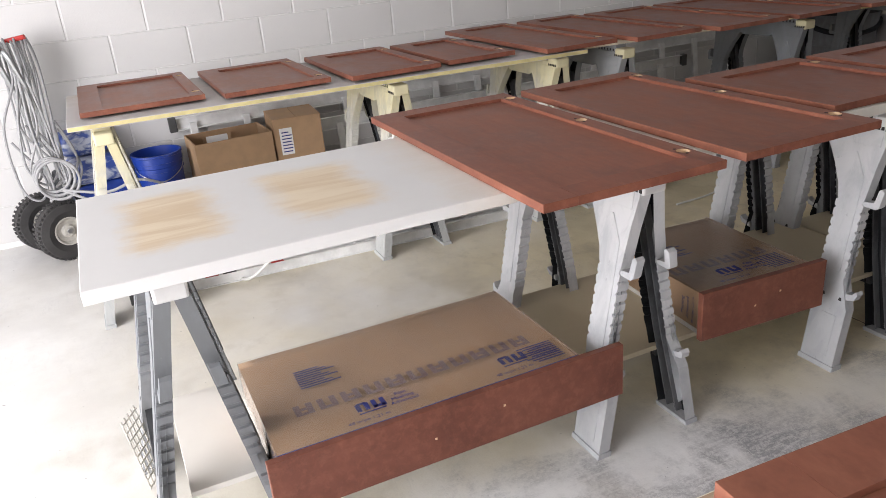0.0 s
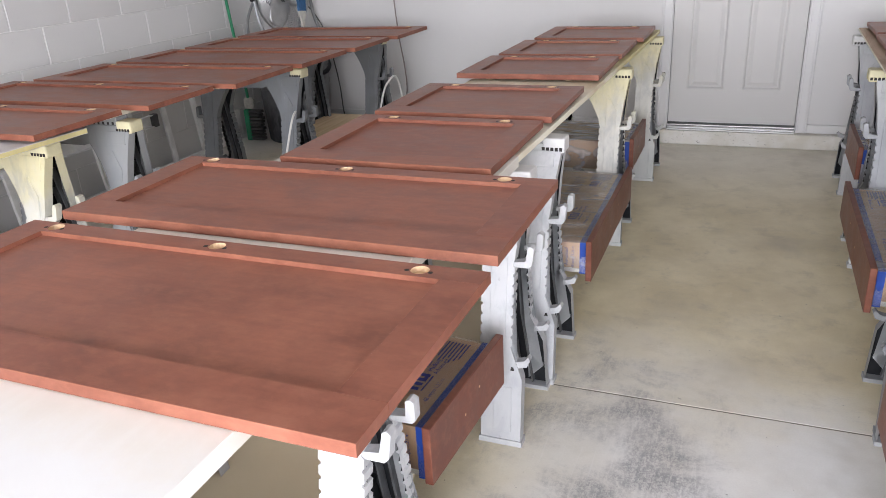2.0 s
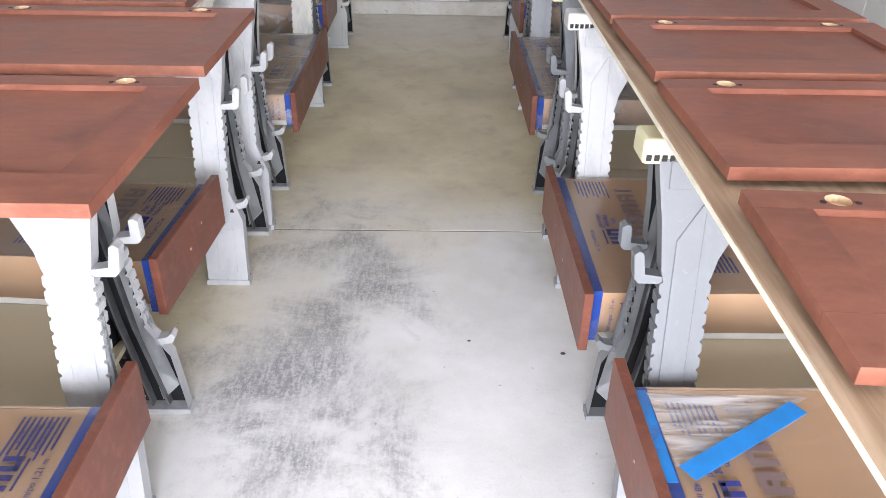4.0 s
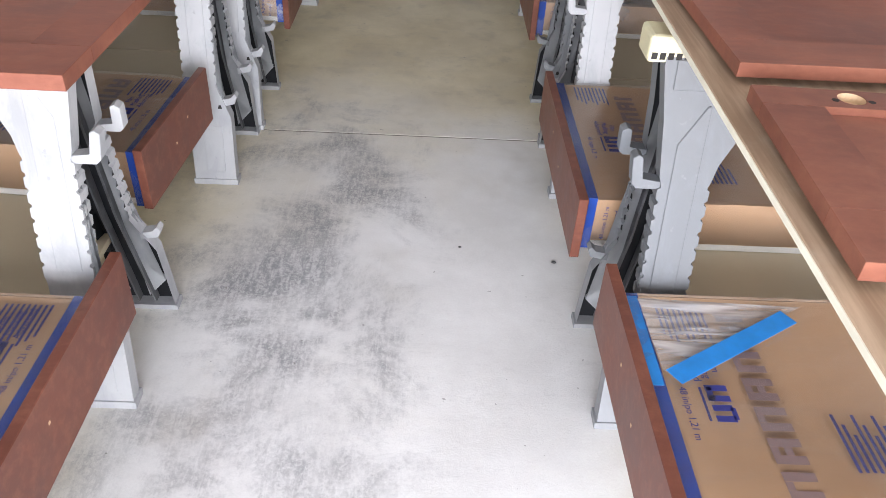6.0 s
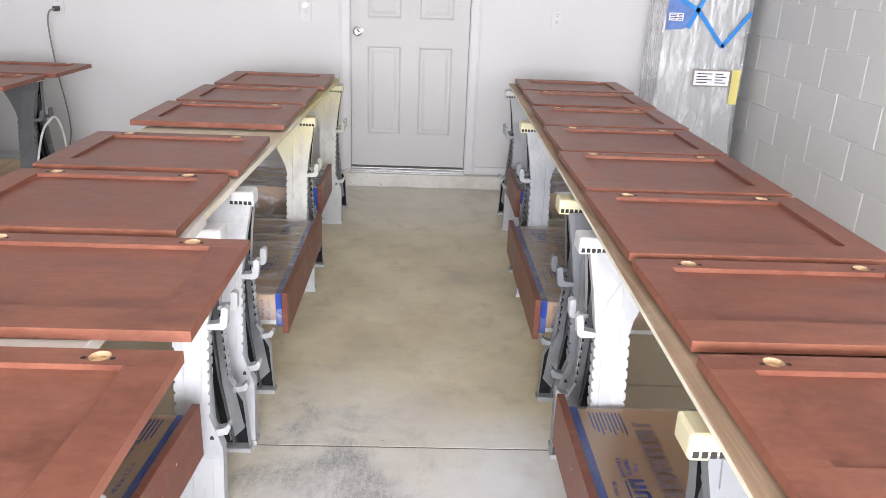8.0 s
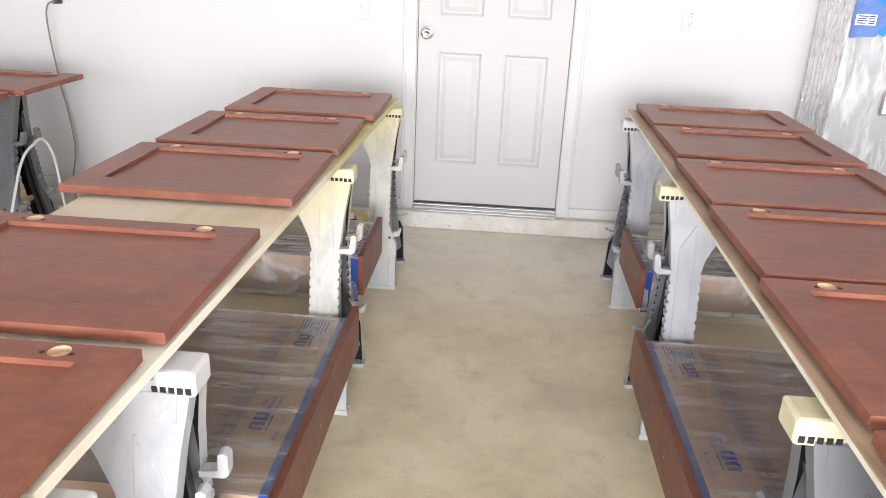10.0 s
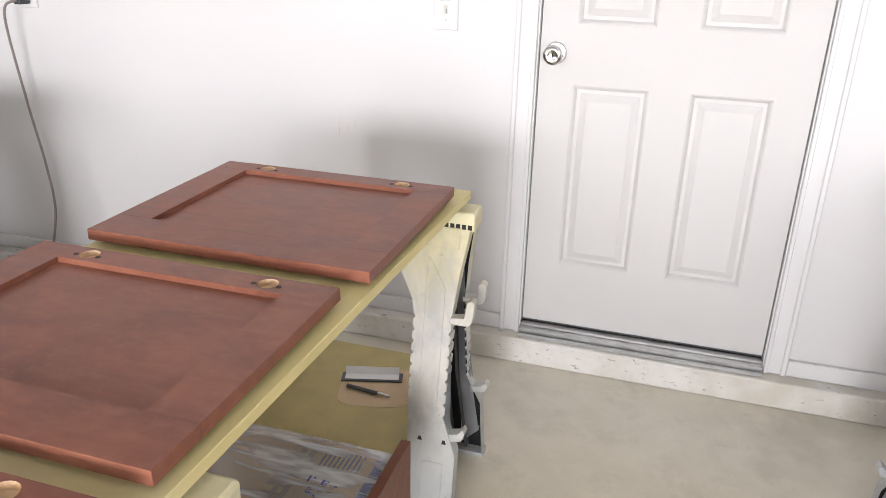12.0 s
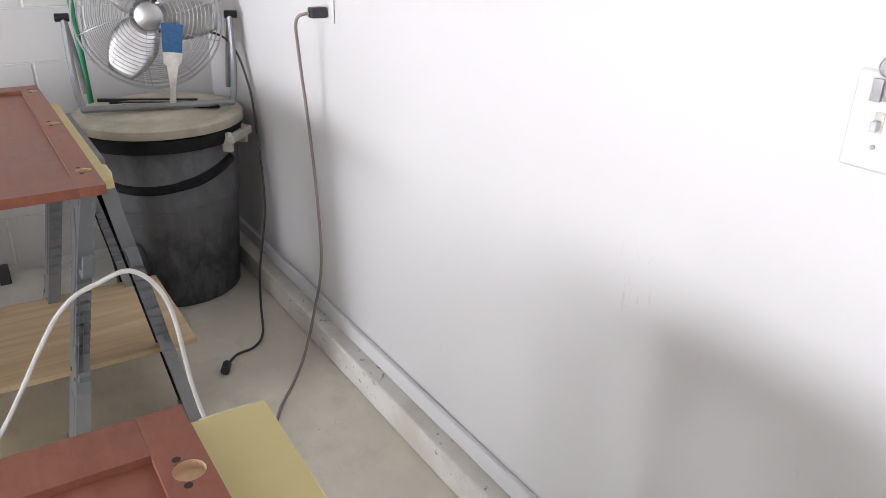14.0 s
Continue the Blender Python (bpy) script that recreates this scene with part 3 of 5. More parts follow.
def house_door():
    e = thing("door_1", pose(0, 0, 0), "closed white six-panel house door with a round nickel knob", "door", kind="structure")
    yf = 0.020
    x0, x1, z0, z1 = DX0 + 0.007, DX1 - 0.007, DZ0 + 0.018, DZ1 - 0.007
    cols = ((0.115, 0.345), (0.465, 0.695))
    rows = ((0.361, 0.962), (1.145, 1.72), (1.83, 2.02))
    bm = bmesh.new()
    xs, zs = [x0, *cols[0], *cols[1], x1], [z0, *(v for r in rows for v in r), z1]
    for i in range(5):
        for j in range(7):
            if i in (1, 3) and j in (1, 3, 5):
                continue
            box(bm, xs[i], xs[i + 1], yf, yf + 0.04, zs[j], zs[j + 1])
    bmesh.ops.remove_doubles(bm, verts=bm.verts, dist=1e-5)
    part("slab", bm, M_DOOR, e)
    for cx in cols:
        for cz in rows:
            bm = bmesh.new()
            a0, a1, b0, b1 = cx[0], cx[1], cz[0], cz[1]
            prof = ((0.0, 0.0), (0.006, 0.004), (0.013, 0.014), (0.024, 0.014), (0.046, 0.003), (0.05, 0.003))
            loops = [[bm.verts.new((x, yf + d, z)) for x, z in ((a0 + o, b0 + o), (a1 - o, b0 + o), (a1 - o, b1 - o), (a0 + o, b1 - o))] for o, d in prof]
            for p, q in zip(loops, loops[1:]):
                for k in range(4):
                    bm.faces.new([p[k], p[(k + 1) % 4], q[(k + 1) % 4], q[k]])
            bm.faces.new(loops[-1])
            part("panel", bm, M_DOOR, e)
    m = pose(0.055, yf, 1.056, 90)
    bm = lathe(bmesh.new(), ((0, 0), (0.034, 0), (0.034, 0.004), (0.030, 0.009), (0.014, 0.012), (0.012, 0.03), (0.018, 0.034), (0.028, 0.044), (0.030, 0.054), (0.027, 0.064), (0.020, 0.068), (0.016, 0.068), (0.014, 0.0665), (0, 0.0665)), 28, m)
    k = part("door_knob", bm, M_CHROME, e, "round satin nickel keyed door knob", True)
    part("keyhole", boxed(0.0535, 0.0565, yf - 0.068, yf - 0.0655, 1.049, 1.063), M_HOLE_SHADE, k)
    bm = bmesh.new()
    box(bm, DX0 + 0.004, DX1 - 0.004, -0.03, 0.10, 0.0965, 0.117, 0.003)
    box(bm, DX0 + 0.004, DX1 - 0.004, -0.005, 0.018, 0.1175, 0.127, 0.002)
    box(bm, DX0 + 0.004, DX1 - 0.004, -0.052, -0.040, 0.0955, 0.106, 0.002)
    part("threshold", bm, M_ALU, e, "worn aluminium threshold")
    part("door_sweep", boxed(x0, x1, yf + 0.004, yf + 0.03, 0.1275, z0 - 0.001), M_WIRE, e, "dark rubber door sweep")


house_door()

# the unseen end behind the walker, its open vehicle door set by the light
OX0, OX1, OZ = -1.54, 2.30, 2.2
bm = bmesh.new()
box(bm, XL - 0.2, OX0, YS - 0.2, YS, 0.0, ZC)
box(bm, OX1, XR + 0.2, YS - 0.2, YS, 0.0, ZC)
box(bm, OX0, OX1, YS - 0.2, YS, OZ, ZC)
tagged(part("wall_south", bm, M_WALL), "white wall around the open vehicle door", "wall", kind="structure")
# unseen ceiling added to close the room, greyed to limit bounced light
bm = boxed(XL - 0.2, XR + 0.2, YS - 0.2, 0.14, ZC, ZC + 0.12)
tagged(part("ceiling", bm, M_CEIL), "unseen grey garage ceiling, its tone set to limit bounced light", "ceiling", kind="structure")


# ---- sawhorses ----
FOOT = 0.335      # half the length over the feet
RIDGE = 8


def leg_outline():
    out = [(0.0, 0.0), (0.002, 0.205), (0.026, 0.265), (0.040, 0.30)]
    for i in range(RIDGE):
        v, u = 0.305 + i * 0.03, 0.041
        out += [(u - 0.005, v + 0.003), (u - 0.0055, v + 0.021), (u, v + 0.024), (u, v + 0.029)]
    out += [(0.036, 0.56), (0.025, 0.66), (0.016, 0.715), (0.010, 0.752), (0.010, 0.785), (0.215, 0.785), (0.215, 0.715), (0.196, 0.690), (0.168, 0.645), (0.138, 0.585), (0.130, 0.55)]
    for i in reversed(range(RIDGE)):
        v, u = 0.305 + i * 0.03, 0.127
        out += [(u, v + 0.029), (u, v + 0.024), (u + 0.005, v + 0.021), (u + 0.005, v + 0.003)]
    out += [(0.128, 0.29), (0.126, 0.2), (0.122, 0.0)]
    return out


OUTLINE = leg_outline()


def sawhorse(x_end, y, side, shell, cap, label, turn=0.0, hooks=None):
    """A folding plastic sawhorse; x_end is the outer foot edge on the aisle side, side +1 if the aisle lies at +x."""
    e = thing("sawhorse", pose(x_end - side * FOOT, y, 0, 0, 0, turn) @ Matrix.Diagonal((1, 1, 1.0105 if side < 0 else 1, 1)), label, "sawhorse", "sawhorses under the benches")
    hooks = hooks or shell
    for sx in (-1, 1):
        for sy in (-1, 1):
            def at(u, v, w):
                return (sx * (FOOT - u), sy * (0.176 - v / 0.785 * 0.142 - w), v)
            bm = bmesh.new()
            fs = prism(bm, OUTLINE, 0.0, 0.036, at)
            back = fs[1]
            bmesh.ops.recalc_face_normals(bm, faces=bm.faces)
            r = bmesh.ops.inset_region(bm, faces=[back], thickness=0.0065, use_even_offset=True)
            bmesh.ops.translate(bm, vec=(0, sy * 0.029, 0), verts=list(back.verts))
            # the inner faces take the near-black material
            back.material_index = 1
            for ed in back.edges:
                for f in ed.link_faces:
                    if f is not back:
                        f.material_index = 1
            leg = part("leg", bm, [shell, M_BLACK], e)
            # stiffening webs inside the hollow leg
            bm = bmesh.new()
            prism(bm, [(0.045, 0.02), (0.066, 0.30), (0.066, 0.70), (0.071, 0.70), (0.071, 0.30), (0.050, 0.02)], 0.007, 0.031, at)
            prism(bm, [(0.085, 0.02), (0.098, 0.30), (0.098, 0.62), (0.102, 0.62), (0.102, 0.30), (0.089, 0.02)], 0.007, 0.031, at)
            part("rib", bm, M_H_DARK, leg, "near-black lengthwise ribs")
            bm = bmesh.new()
            n = 11
            zig = [((0.012 if i < 3 else 0.042) if i % 2 else 0.063, 0.03 + i * 0.058) for i in range(n + 1)]
            prism(bm, zig + [(u, v + 0.006) for u, v in reversed(zig)], 0.0065, 0.018, at)
            part("web", bm, M_H_GREY, leg, "dusty zigzag stiffening webs")
            # moulded panel lines on the face
            bm = bmesh.new()
            prism(bm, [(0.056, 0.32), (0.056, 0.62), (0.098, 0.69), (0.104, 0.69), (0.104, 0.32)], -0.003, 0.001, at)
            prism(bm, [(0.03, 0.715), (0.03, 0.765), (0.12, 0.765), (0.12, 0.715)], -0.003, 0.001, at)
            prism(bm, [(0.03, 0.04), (0.03, 0.18), (0.085, 0.18), (0.085, 0.04)], -0.002, 0.001, at)
            bmesh.ops.bevel(bm, geom=[g for g in bm.edges], offset=0.0012, segments=1, affect="EDGES")
            part("moulding", bm, shell, leg)
            for u in (0.026, 0.088):
                bm = bmesh.new()
                prism(bm, [(u, 0.232), (u + 0.003, 0.242), (u + 0.009, 0.242), (u + 0.012, 0.232)], -0.0012, 0.001, at)
                part("peg_hole", bm, M_HOLE_SHADE, leg)
            prism(bm := bmesh.new(), [(-0.005, 0.0), (-0.005, 0.016), (0.127, 0.016), (0.127, 0.0)], -0.004, 0.040, at)
            part("foot", bm, shell, leg)
            # shelf hook that folds out from the edge
            bm = bmesh.new()
            prism(bm, [(0.045, 0.534), (0.045, 0.548), (0.006, 0.552), (0.003, 0.592), (-0.006, 0.597), (-0.016, 0.590), (-0.012, 0.543), (-0.003, 0.534)], 0.004, 0.031, at)
            bmesh.ops.bevel(bm, geom=list(bm.edges), offset=0.0012, segments=1, affect="EDGES")
            part("hook", bm, hooks, e, "moulded shelf hook")
            bm = bmesh.new()
            prism(bm, [(0.03, 0.235), (0.03, 0.255), (0.0, 0.262), (-0.012, 0.275), (-0.018, 0.265), (-0.010, 0.245)], 0.004, 0.030, at)
            part("hook", bm, hooks, e)
    for sy in (-1, 1):
        def at(u, v, w):
            return (FOOT - u, sy * (0.176 - v / 0.785 * 0.142 - w), v)
        bm = bmesh.new()
        prism(bm, [(0.2155, 0.715), (0.2155, 0.785), (0.4545, 0.785), (0.4545, 0.715), (0.43, 0.704), (0.24, 0.704)], 0.0, 0.034, at)
        part("beam", bm, shell, e)
        bm = bmesh.new()
        prism(bm, [(0.11, 0.190), (0.11, 0.214), (0.56, 0.214), (0.56, 0.190)], 0.008, 0.030, at)
        part("brace", bm, M_CARBON, e, "dark cross brace")
    bm = bmesh.new()
    for sy in (-1, 1):
        for k in range(22):
            xk = -0.252 + k * 0.024
            box(bm, xk - 0.005, xk + 0.005, sy * 0.034 - 0.001, sy * 0.034 + 0.001, 0.789, 0.800)
    tagged(part("slot_row", bm, M_HOLE_SHADE, e), kind="stuff")
    part("hinge_beam", boxed(-0.27, 0.27, -0.034, 0.034, 0.7865, 0.819, 0.003), shell, e)
    for sx in (-1, 1):
        reach = 0.336 if side > 0 else 0.357
        a, b = sorted((sx * 0.266, sx * reach))
        c = part("cap", boxed(a, b, -0.037, 0.037, 0.756, 0.8035, 0.007), cap, e, "ribbed end cap")
        for sy in (-1, 1):
            for k in range(5):
                xk = sx * (reach - 0.011 - k * 0.0140)
                part("slot", boxed(xk - 0.0048, xk + 0.0048, sy * 0.0370 - 0.0012, sy * 0.0370 + 0.0012, 0.7635, 0.775), M_HOLE_SHADE, c)
    return e


P_END, R_END = -0.02, 0.945
HORSES = [
    (-0.125, -5.44, 1, M_H_SLATE, M_WHITE, "dark grey folding plastic sawhorse dusted white under the sprayed slab", 0),
    (-0.045, -4.265, 1, M_H_WHITE, M_WHITE, "white oversprayed folding plastic sawhorse with dark ribbed inside", 0),
    (-0.022, -3.375, 1, M_H_WHITE, M_WHITE, "white oversprayed folding plastic sawhorse with dark ribbed inside", 0),
    (-0.012, -3.02, 1, M_H_WHITE, M_WHITE, "white oversprayed folding plastic sawhorse with dark ribbed inside", 0),
    (0.008, -1.775, 1, M_H_CREAM, M_CREAM, "cream oversprayed folding plastic sawhorse under the middle bench", 0),
    (0.028, -0.748, 1, M_H_CREAM, M_CREAM, "cream oversprayed folding plastic sawhorse by the house door", 0),
    (0.935, -4.28, -1, M_H_SLATE, M_CREAM, "grey folding plastic sawhorse with a cream cap", 0),
    (0.94, -3.38, -1, M_H_WHITE, M_WHITE, "white dusted folding plastic sawhorse with a white cap", 0),
    (0.945, -3.03, -1, M_H_SLATE, M_CREAM, "grey folding plastic sawhorse with a cream cap", 0),
    (0.975, -1.78, -1, M_H_STEEL, M_CREAM, "steel-grey folding plastic sawhorse with a cream cap", 0),
    (1.005, -0.785, -1, M_H_STEEL, M_WHITE, "steel-grey folding plastic sawhorse with a white cap", 0),
    (-1.765, -5.50, 1, M_H_CREAM, M_CREAM, "cream oversprayed folding plastic sawhorse under the wall bench", 0),
    (-1.745, -4.265, 1, M_H_CREAM, M_CREAM, "cream oversprayed folding plastic sawhorse under the wall bench", 0),
    (-1.745, -3.42, 1, M_H_CREAM, M_CREAM, "cream oversprayed folding plastic sawhorse under the wall bench", 0),
    (-1.70, -3.06, 1, M_H_GREY, M_CREAM, "grey folding plastic sawhorse with a cream cap", 0),
    (-1.645, -1.89, 1, M_H_SLATE, M_CREAM, "dark grey folding plastic sawhorse with a cream cap", 0),
    (-1.745, -0.71, 1, M_H_SLATE, M_CREAM, "dark grey folding plastic sawhorse near the bin", 0),
]
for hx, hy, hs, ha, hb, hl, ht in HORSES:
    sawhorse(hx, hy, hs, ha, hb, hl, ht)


# ---- bench tops ----
def bench(name, x0a, x1a, x0b, x1b, y0, y1, z0, z1, mat, label, cat, edge=None, edge_mat=None, skew=0.0):
    """A long board whose near end spans x0a..x1a and far end x0b..x1b; skew lengthens its x0 side."""
    e = thing(name, pose(0, 0, 0), label, cat)
    bm = bmesh.new()
    prism(bm, [(x0a, y0), (x1a, y0), (x1b, y1), (x0b, y1 + skew)], z0, z1, lambda u, v, w: (u, v, w))
    bmesh.ops.bevel(bm, geom=list(bm.edges), offset=0.0015, segments=1, affect="EDGES")
    part("sheet", bm, mat, e)
    if edge:
        n = 1 if edge_mat else max(1, round((z1 - z0) / 0.007))
        for k in range(n):
            za, zb = z0 + (z1 - z0) * (k + 0.12) / n, z0 + (z1 - z0) * (k + 0.88) / n
            bm = bmesh.new()
            xa, xb = (x1a, x1b) if edge > 0 else (x0a, x0b)
            prism(bm, [(xa, y0 + 0.003), (xa + edge * 0.0012, y0 + 0.003), (xb + edge * 0.0012, y1 - 0.003), (xb, y1 - 0.003)], za, zb, lambda u, v, w: (u, v, w))
            part("ply", bm, edge_mat or M_EDGE, e)
    return e


ZB0, ZB1 = 0.8205, 0.840
bench("door_slab", -0.712, -0.056, -0.712, -0.052, -5.596, -3.42, 0.8195, 0.8495, M_SLAB, "white-sprayed hollow slab with two bare wood patches, used as a bench top", "bench top")
bench("bench_board", -0.58, -0.062, -0.585, 0.004, -3.40, -0.732, ZB0, ZB1, M_PBOARD, "plywood bench board with cream and olive-yellow overspray", "bench top", skew=0.020)
bench("bench_board", 0.914, 1.53, 1.012, 1.62, -5.20, -0.70, 0.8285, ZB1, M_RBOARD, "long weathered plywood bench board with yellowed edge", "bench top", -1, M_EDGE_PALE)
bench("bench_board", -2.62, -1.80, -2.55, -1.665, -5.62, -3.33, ZB0, ZB1, M_WBOARD, "dusty plywood bench board with a yellow oversprayed edge", "bench top", 1, M_EDGE)
bench("bench_board", -2.44, -1.78, -2.40, -1.555, -3.32, -0.70, ZB0, ZB1, M_PBOARD, "plywood bench board under the tall doors, olive-yellow at its end", "bench top")


# ---- cabinet doors ----
def rail_with_cups(bm, w, d, t, cups, cup_y, r=0.0175, deep=0.011, seg=16):
    """A flat bar 0..w by 0..d, top at t, with round blind holes."""
    h = min(d / 2 - 0.002, 0.028)
    y0, y1 = cup_y - h, cup_y + h
    if y1 > d:
        y0, y1 = d - 2 * h, d
    xs = [0.0]
    for c in cups:
        xs += [c - h, c + h]
    xs.append(w)

    def quad(a, b, c, e):
        if b - a > 1e-5 and e - c > 1e-5:
            bm.faces.new([bm.verts.new(p) for p in ((a, c, t), (b, c, t), (b, e, t), (a, e, t))])

    quad(0, w, 0, y0)
    quad(0, w, y1, d)
    for i in range(0, len(xs) - 1, 2):
        quad(xs[i], xs[i + 1], y0, y1)
    cy = (y0 + y1) / 2
    for c in cups:
        o, n = [], []
        for k in range(seg):
            a = 2 * math.pi * k / seg
            ca, sa = math.cos(a), math.sin(a)
            s = h / max(abs(ca), abs(sa))
            o.append(bm.verts.new((c + s * ca, cy + s * sa, t)))
            n.append(bm.verts.new((c + r * ca, cy + r * sa, t)))
        for k in range(seg):
            j = (k + 1) % seg
            bm.faces.new([o[k], o[j], n[j], n[k]])
    for a, b, c, e in ((0, w, 0, 0), (0, w, d, d)):
        bm.faces.new([bm.verts.new(p) for p in ((0, c, 0), (w, c, 0), (w, c, t), (0, c, t))])
    for a in (0, w):
        bm.faces.new([bm.verts.new(p) for p in ((a, 0, 0), (a, d, 0), (a, d, t), (a, 0, t))])
    bm.faces.new([bm.verts.new(p) for p in ((0, 0, 0), (0, d, 0), (w, d, 0), (w, 0, 0))])
    bmesh.ops.remove_doubles(bm, verts=bm.verts, dist=1e-5)
    return cy


def cabinet_door(x0, x1, y0, y1, base, label, group, cups=2, turn=0.0, rail=0.075, thick=0.021):
    """A shaker door lying on its face, hinge side towards +y, on two thin strips."""
    w, d = x1 - x0, y1 - y0
    zt = 0.872
    z = zt - thick
    e = thing("cabinet_door", pose(x0, y0, z, 0, 0, turn), label, "cabinet door", group)
    fr, near = 0.051, 0.088
    cs = [0.118, w - 0.114] if cups == 2 else [0.090, w * 0.48, w - 0.122]
    bm = bmesh.new()
    cy = rail_with_cups(bm, w, fr, thick, cs, fr - 0.022)
    for v in bm.verts:
        v.co.y += d - fr
    part("rail", bm, M_STAIN, e)
    bm = boxed(0, w, 0, near, 0, thick, 0.0006)
    part("rail", bm, M_STAIN, e)
    for a in (0, w - rail):
        part("stile", boxed(a + 0.0001, a + rail - 0.0001, near + 0.0001, d - fr - 0.0001, 0, thick - 0.0001, 0.0003), M_STAIN, e)
    part("panel", boxed(rail, w - rail, near, d - fr, 0.002, thick - 0.010), M_STAIN, e)
    for c in cs:
        bm = lathe(bmesh.new(), ((0.0172, thick - 0.0003), (0.0172, thick - 0.011), (0, thick - 0.011)), 16, Matrix.Translation((c, d - fr + cy, 0)))
        cup = part("hinge_cup", bm, M_BARE, e, "bare maple hinge cup hole")
        for s in (-1, 1):
            bm = bmesh.new()
            rod(bm, (c + s * 0.0225, d - fr + cy - 0.007, thick - 0.004), (c + s * 0.0225, d - fr + cy - 0.007, thick + 0.0004), 0.0046, 10)
            part("screw_hole", bm, M_HOLE_SHADE, cup)
    for a in (0.12, w - 0.14):
        s = thing("spacer_strip", pose(x0 + a, y0 + 0.04, base + 0.0002, 0, 0, turn), "thin wooden strip lifting a cabinet door off the bench", "spacer strip", "spacer strips")
        part("strip", boxed(0, 0.02, 0, d - 0.08, 0, z - base - 0.0004, 0.0008), M_MAPLE, s)
    return e


LD = "red-brown stained shaker cabinet door lying face down on the bench"
LT = "tall red-brown stained cabinet door lying face down across the bench"
for x0, x1, y0, y1, turn in ((-0.945, 0.121, -4.690, -4.193, -0.3), (-0.93, 0.115, -4.130, -3.668, 0.0)):
    cabinet_door(x0, x1, y0, y1, 0.8495, LT, "doors on the middle bench", 3, turn)
for x0, x1, y0, y1 in (
    (-0.672, -0.065, -3.620, -3.108),
    (-0.660, -0.052, -3.055, -2.565),
    (-0.630, -0.040, -2.345, -1.880),
    (-0.610, -0.035, -1.830, -1.365),
    (-0.580, -0.014, -1.295, -0.812),
):
    cabinet_door(x0, x1, y0, y1, ZB1, LD, "doors on the middle bench")
cabinet_door(0.936, 1.560, -5.000, -4.632, ZB1, LD, "doors on the bench by the plastic-wrapped appliance", 2, -3.0)
for x0, x1, y0, y1 in (
    (0.964, 1.587, -4.562, -4.168),
    (0.970, 1.590, -4.122, -3.720),
    (0.972, 1.595, -3.685, -3.175),
    (0.982, 1.600, -3.140, -2.655),
    (0.998, 1.603, -2.630, -2.180),
    (1.015, 1.620, -2.145, -1.690),
    (1.035, 1.632, -1.625, -1.185),
    (1.045, 1.650, -1.135, -0.722),
):
    cabinet_door(x0, x1, y0, y1, ZB1, LD, "doors on the bench by the plastic-wrapped appliance")
for x0, x1, y0, y1 in (
    (-2.66, -1.89, -5.565, -5.080),
    (-2.59, -1.82, -5.010, -4.555),
    (-2.53, -1.75, -4.480, -4.060),
    (-2.50, -1.765, -4.015, -3.670),
):
    cabinet_door(x0, x1, y0, y1, ZB1, LD, "doors on the wall bench")
for x0, x1, y0, y1 in (
    (-2.76, -1.650, -3.565, -3.170),
    (-2.72, -1.580, -3.105, -2.715),
    (-2.65, -1.500, -2.670, -2.220),
    (-2.62, -1.482, -2.165, -1.720),
    (-2.58, -1.462, -1.660, -1.240),
    (-2.55, -1.430, -1.185, -0.735),
):
    cabinet_door(x0, x1, y0, y1, ZB1, LT, "doors on the wall bench", 3)


# ---- shelves on the horse braces ----
def shelf(x0, x1, y0, y1, mat, label):
    e = thing("shelf_board", pose(x0, y0, 0.2145), label, "shelf board", "boards on the sawhorse braces")
    part("board", boxed(0, x1 - x0, 0, y1 - y0, 0, 0.016, 0.001), mat, e)
    return e


SL = "tan oversprayed plywood shelf resting on the sawhorse braces"
shelf(-0.66, -0.20, -5.50, -5.02, M_SHELF_PALE, "cream-white sprayed plywood shelf resting on the sawhorse braces")
shelf(-0.66, -0.15, -4.52, -4.00, M_SHELF, SL)
shelf(-0.64, -0.14, -3.64, -3.11, M_SHELF, SL)
shelf(-0.62, -0.13, -3.10, -2.74, M_SHELF, SL)
shelf(-0.60, -0.11, -2.02, -1.52, M_SHELF, SL)
shelf(-0.58, -0.10, -1.16, -0.50, M_OLIVE, "olive-yellow oversprayed shelf with a clean rounded patch")
for y0, y1 in ((-5.15, -4.72), (-4.52, -4.04), (-3.58, -3.17), (-3.16, -2.76), (-2.00, -1.52), (-1.10, -0.54)):
    shelf(1.06, 1.56, y0, y1, M_SHELF, SL)
shelf(-2.34, -1.84, -1.15, -0.50, M_SHELF_RAW, "raw plywood shelf resting on the sawhorse braces")


